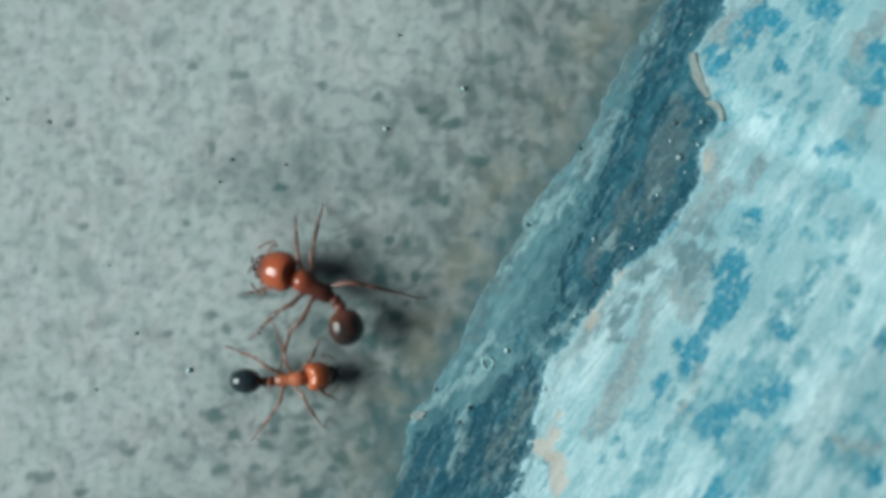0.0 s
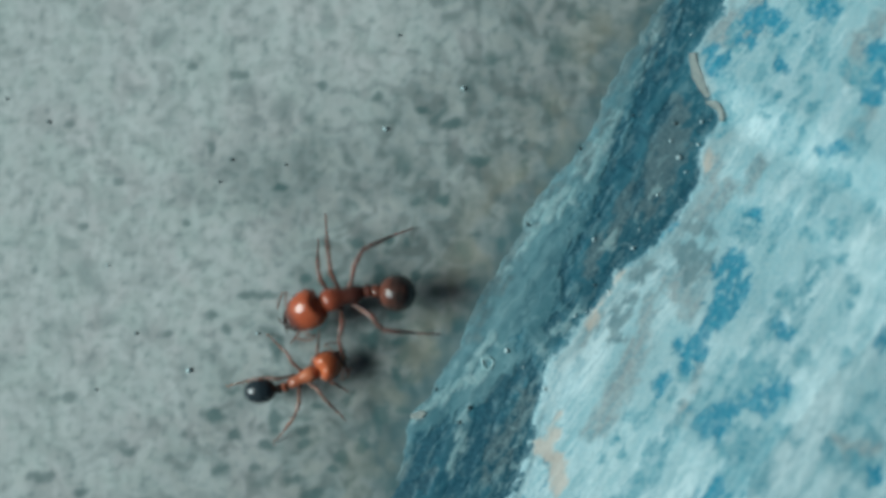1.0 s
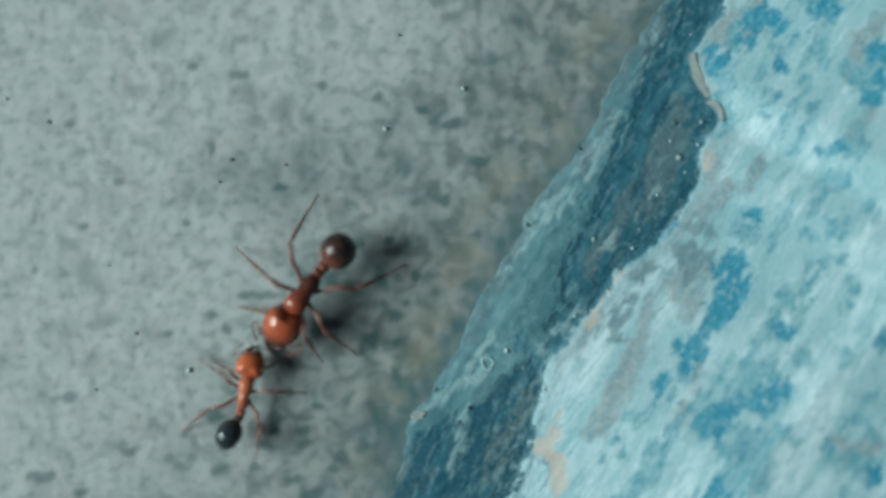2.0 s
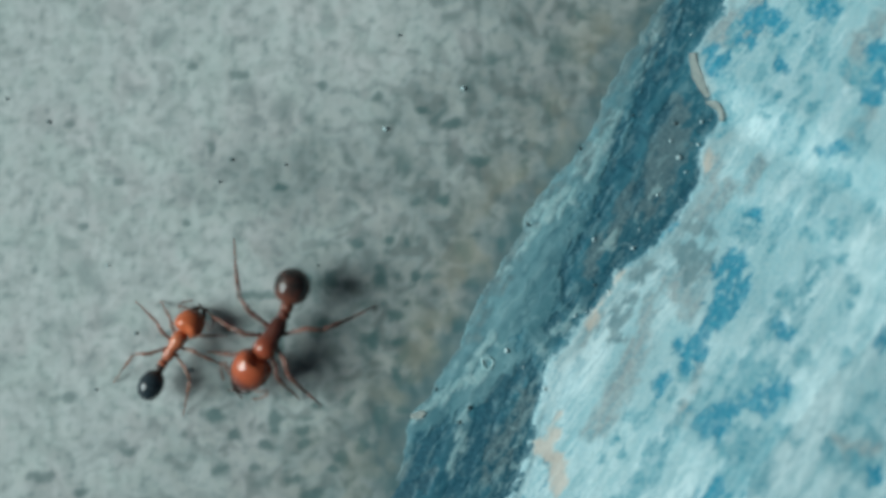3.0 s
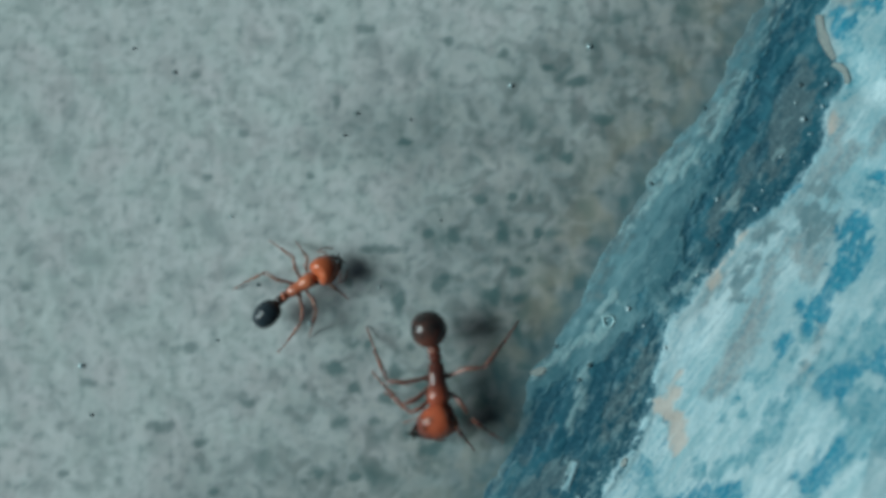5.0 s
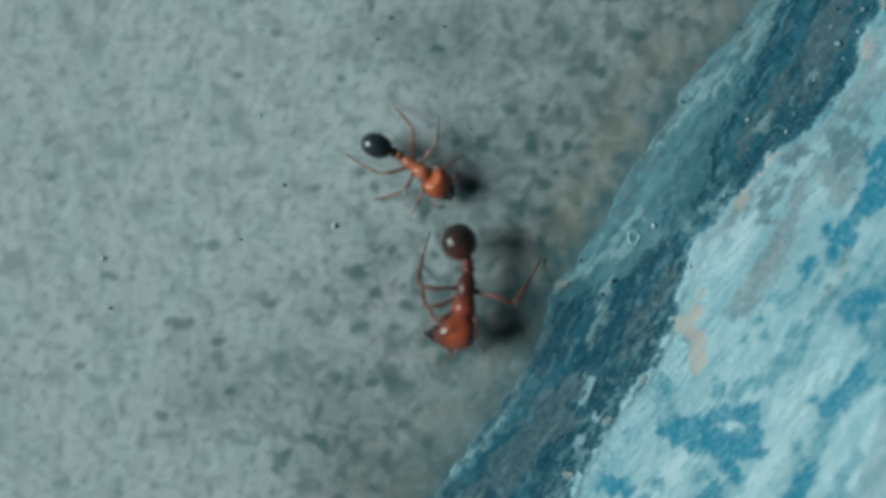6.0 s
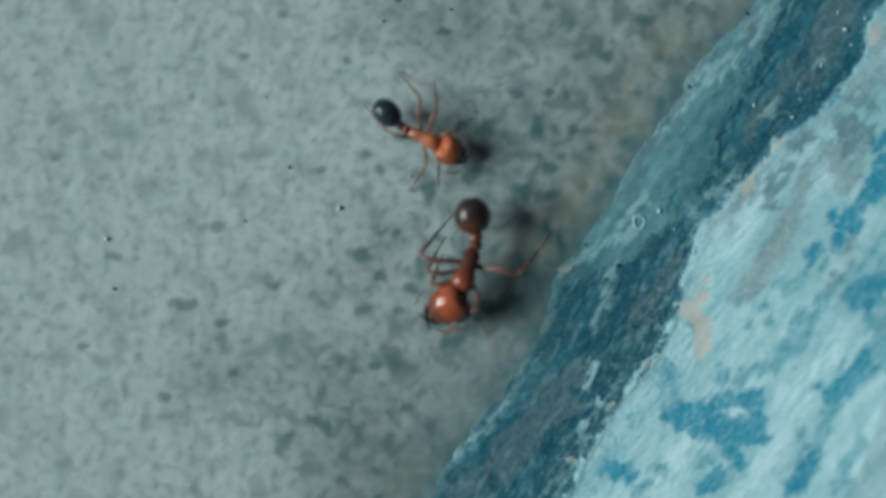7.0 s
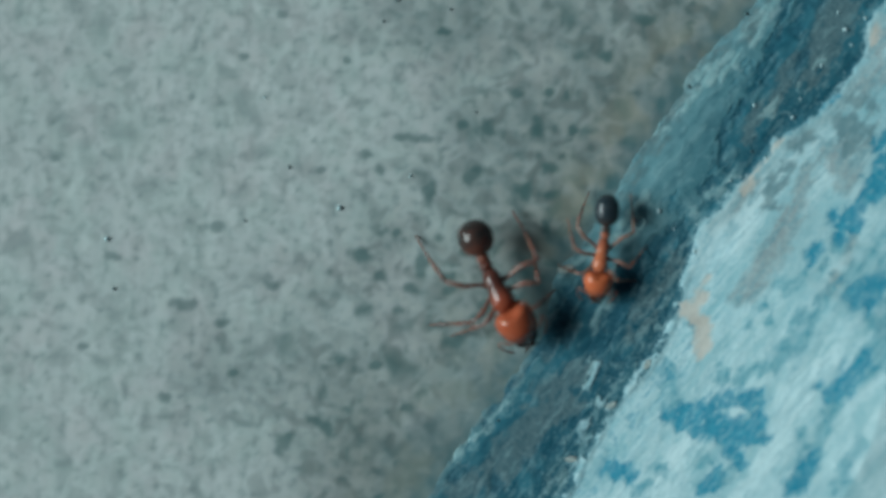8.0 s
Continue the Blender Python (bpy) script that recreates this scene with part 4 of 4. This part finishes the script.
    def move(self, rows, facings=(), pace=(), lift=None, stance=(), bends=()):
        """rows: seconds, plan x and y, heading, turn of the head, turn of the gaster. facings: seconds, the extra turn of the face and its roll.
        pace: seconds and strides made by then. stance: seconds and where each leg points, right side first. bends: seconds and how far
        each shin is folded at the knee. lift: whether the ant climbs the ledge."""
        s = self.s
        ts = [r[0] for r in rows]
        body, head, gaster = [], [], []
        for t, x, y, heading, ht, gt in rows:
            z = ledge_height(x, y) if lift else 0.0
            body.append((t, pose(x * U, y * U, z, 0, 0, heading)))
            a = radians(ht)
            f = float(np.interp(t, [p[0] for p in facings], [p[1] for p in facings])) if facings else 0.0
            roll = float(np.interp(t, [p[0] for p in facings], [p[2] for p in facings])) if facings else 0.0
            head.append((t, pose((33 + 36 * math.cos(a)) * s, 36 * s * math.sin(a), self.h - 2 * s, roll, self.nod * (1 - min(1, abs(roll) / 60)), ht + f)))
            gaster.append((t, pose(-50 * s, 0, self.h - 1 * s, 0, 4, gt)))
        walk(self.root, body)
        walk(self.head, head)
        walk(self.gaster, gaster)
        for n, (leg, hip, side, base, k) in enumerate(self.legs):
            swing = []
            for j in range(int(ts[-1] * 10) + 1):
                t = j / 10
                stride = float(np.interp(t, [p[0] for p in pace], [p[1] for p in pace]))
                ahead = float(np.interp(t + 0.1, [p[0] for p in pace], [p[1] for p in pace]))
                swing_by = min(20, 4 + 40 * (ahead - stride))
                phase = 2 * math.pi * stride + math.pi * ((k + (side > 0)) % 2) + 0.7 * k
                if stance:
                    col = 1 + k + (3 if side > 0 else 0)
                    az = float(np.interp(t, [r[0] for r in stance], [r[col] for r in stance])) + side * swing_by * math.sin(phase)
                else:
                    az = side * (base + 17 * math.sin(phase))
                swing.append((t, Matrix.Translation(hip) @ pose(0, 0, 0, 0, -7 * max(0, math.cos(phase)), az)))
            walk(leg, swing)
            if bends:
                shin, foot, knee = self.shins[n]
                col = 1 + k + (3 if side > 0 else 0)
                fold = [(r[0], Matrix.Translation(knee) @ pose(0, 0, 0, 0, 0, r[col]) @ Matrix.Translation(-knee)) for r in bends]
                walk(shin, fold)
                walk(foot, fold)


big_ant = Ant(1.0, "rust red ant with a large round head and dark brown gaster", TRUNK_RUST, HEAD_RUST, GASTER_BROWN, LIMB, 62, 35, (32, 32), 130, 16, 2.02, 1.12)
small_ant = Ant(0.76, "slender orange ant with a shiny black gaster", TRUNK_AMBER, HEAD_AMBER, GASTER_BLACK, LIMB_PALE, 56, 34, (37, 29), 122, 18, 1.9, 0.95)
carrier_ant = Ant(0.74, "orange ant hurrying along the ledge with a white flake", TRUNK_AMBER, HEAD_AMBER, GASTER_BLACK, LIMB_PALE, 42, 32, (37, 26), 120, 18, 2.0)
runner_ant = Ant(0.72, "red ant, coloured darker for shade, hurrying along the foot of the ledge", TRUNK_SHADED, HEAD_SHADED, GASTER_JET, LIMB_DARK, 46, 32, (40, 30), 110, 18, 2.0)


bm = bmesh.new()
rng = random.Random(3)
grid = [[bm.verts.new(((4 + 14 * i) * U, (-46 + 23 * j + rng.uniform(-6, 6)) * U * (1.0 - 0.10 * abs(i - 2)),
                       (10 + 3.0 * (j - 2) ** 2 - 2 * i + rng.uniform(-3, 3)) * U)) for j in range(5)] for i in range(5)]
for a, b in zip(grid, grid[1:]):
    for j in range(4):
        bm.faces.new((a[j], a[j + 1], b[j + 1], b[j]))
bmesh.ops.solidify(bm, geom=bm.faces[:], thickness=1.5 * U)
bmesh.ops.recalc_face_normals(bm, faces=bm.faces)
crumb = part("carried_flake", bm, plain("white papery flake", (0.74, 0.80, 0.80), (0.86, 0.88, 0.87), 0.4), carrier_ant.head, "white papery flake held in the jaws")
crumb.location = (-14 * U, 42 * U, 8 * U)


def motions():
    big_ant.move([
        (0.0, -224, -67, 149, 11, -42), (0.3, -216, -87, 153, 31, -21), (0.5, -201, -95, 176, 8, -38), (0.8, -174, -93, 202, -10, -52),
        (1.0, -172, -83, 193, 14, -19), (1.3, -182, -63, 209, 13, -12), (1.5, -195, -40, 226, 9, -7), (1.7, -218, -54, 229, 7, -7),
        (2.2, -252, -92, 240, 2, -8), (2.8, -287, -149, 252, -8, -6), (3.0, -297, -152, 241, -7, 14), (3.2, -309, -150, 237, -6, 14),
        (3.5, -315, -177, 236, -9, 13), (3.8, -299, -211, 239, -4, 14), (4.0, -299, -222, 241, 1, 2), (4.2, -268, -237, 249, 4, -7),
        (5.3, -213, -323, 278, -10, 17), (5.5, -205, -323, 277, -11, 20), (6.0, -212, -320, 267, -12, 29), (6.5, -214, -319, 264, -13, 30),
        (7.0, -218, -305, 255, -12, 28), (7.2, -208, -301, 273, -11, 13), (7.5, -211, -321, 286, 2, -10), (7.8, -177, -347, 296, 2, -18),
        (8.0, -164, -335, 300, 7, -6),
    ], facings=[(0, 8, 0), (4.2, 0, 0), (4.8, -35, -35), (5.3, -66, -60), (6.5, -64, -60), (7.0, -25, -20), (7.2, 0, 0), (8.0, 0, 0)],
        pace=[(0, 0), (1.7, 2.2), (2.8, 3.6), (4.2, 4.6), (5.3, 5.6), (7.0, 6.4), (8.0, 8.2)],
        lift=True, stance=[(0.0, -44, -66, -139, 36, 61, 96), (0.5, -65, -80, -150, 42, 85, 105), (1.0, -71, -93, -125, 30, 69, 125),
                (1.5, -30, -78, -150, 40, 84, 120), (3.0, -51, -73, -111, 39, 59, 124), (3.5, -30, -80, -115, 40, 75, 120),
                (4.0, -44, -66, -113, 59, 78, 124), (5.5, -58, -70, -84, 8, 16, 84), (6.5, -60, -72, -86, 8, 14, 80),
                (7.0, -56, -70, -88, 12, 30, 88), (7.5, -48, -66, -108, 34, 60, 100), (8.0, -58, -68, -120, 46, 72, 96)],
        bends=[(0.0, 0, 0, 0, 0, 0, 0), (0.5, 0, 0, -20, 0, 0, 30), (1.5, -20, 0, -30, 15, 10, 10), (4.2, 0, -10, -10, 10, 10, 0), (4.8, -30, -50, -30, 30, 25, 20),
               (5.3, -84, -88, -80, -50, -60, 30), (6.0, -86, -88, -84, -60, -70, 60), (6.7, -86, -86, -80, -50, -60, 62),
               (7.0, -112, -118, -104, -76, -70, 50), (7.2, -50, -50, -50, 0, 10, 40), (7.6, -14, -16, -30, 40, 62, 66), (8.0, -26, -40, -34, 50, 80, 74)])
    small_ant.move([
        (0.0, -269, -228, 6, 1, -9), (0.3, -284, -246, 20, 12, -12), (0.5, -285, -248, 17, 5, -8), (0.8, -263, -236, 37, -3, -49),
        (1.0, -247, -226, 27, 0, -21), (1.5, -270, -238, 58, 12, -50), (1.7, -286, -238, 65, 4, -39), (2.2, -392, -262, 88, 0, -10),
        (2.8, -465, -231, 105, -1, -4), (2.9, -473, -188, 82, -2, 3), (3.0, -471, -172, 57, -4, 5), (3.5, -483, -176, 49, 3, 17),
        (4.0, -484, -171, 86, -12, -41), (4.2, -488, -158, 65, 4, 7), (5.3, -429, -142, 29, -2, 14), (5.5, -319, -105, 16, -11, -5),
        (5.7, -263, -142, -18, -6, 8), (6.0, -314, -103, -32, -4, 14), (6.5, -331, -115, -52, -7, 12), (7.0, -311, -82, -21, -4, -18),
        (7.2, -246, -41, -29, 9, 9), (7.3, -188, -43, -22, -12, -4), (7.4, -111, -95, -40, -12, -7), (7.5, -74, -180, -65, -10, -7),
        (7.6, -56, -210, -91, 10, 8), (7.8, -16, -252, -95, -3, 4), (8.0, 14, -262, -96, 5, 7),
    ], pace=[(0, 0), (1.7, 2.2), (3.0, 5.0), (4.2, 5.6), (5.3, 7.2), (5.7, 8.8), (7.0, 10), (7.2, 11), (7.6, 13.5), (8.0, 14.5)], lift=True,
        stance=[(0.0, -25, -66, -110, 45, 95, 150), (0.5, -35, -86, -121, 45, 85, 154), (1.0, -30, -75, -126, 45, 94, 152),
                (1.5, -35, -70, -150, 45, 62, 122), (3.0, -40, -80, -110, 46, 62, 138), (3.5, -40, -80, -100, 45, 62, 130),
                (4.2, -40, -85, -100, 40, 62, 110), (5.5, -45, -90, -130, 45, 90, 130), (6.5, -45, -98, -123, 35, 60, 137),
                (7.0, -40, -75, -150, 40, 80, 135), (8.0, -45, -95, -130, 45, 80, 130)],
        bends=[(0.0, -10, 0, 0, 10, 0, 0), (1.5, -20, 0, -20, 20, 10, 0), (4.2, -10, -20, -35, 20, 20, 40), (5.3, -40, -40, -30, 40, 40, 30), (7.0, -20, -30, -20, 20, 20, 20),
               (7.4, -50, -60, -50, 50, 60, 50), (8.0, -50, -60, -50, 50, 60, 40)])
    carrier_ant.move([
        (0.0, -420, -900, 69, 0, 0), (3.8, -420, -900, 69, 0, 0), (4.0, -268, -560, 69, 0, 0), (4.1, -189, -431, 62, 6, 5), (4.2, -31, -387, 46, -6, -4),
        (4.3, 62, -262, 56, 4, 2), (4.4, 128, -120, 62, 0, 0), (4.6, 250, 110, 61, 0, 0), (5.0, 500, 560, 61, 0, 0), (8.0, 520, 600, 61, 0, 0),
    ], pace=[(0, 0), (3.8, 0), (5.0, 9), (8.0, 9)], lift=True)
    runner_ant.move([
        (0.0, -560, -1050, 60, 0, 0), (4.9, -560, -1050, 60, 0, 0), (5.2, -290, -620, 58, 4, 4),
        (5.3, -193, -529, 57, 8, 7), (5.4, -142, -501, 51, 1, -4), (5.5, -9, -370, 44, 10, 6), (5.6, 112, -212, 61, 6, 10),
        (5.7, 177, -31, 59, 9, 7),
        (5.8, 262, 130, 60, 4, 4), (6.0, 400, 400, 61, 0, 0), (6.3, 560, 690, 61, 0, 0), (8.0, 580, 720, 61, 0, 0),
    ], pace=[(0, 0), (4.9, 0), (6.3, 10), (8.0, 10)], lift=True)


motions()
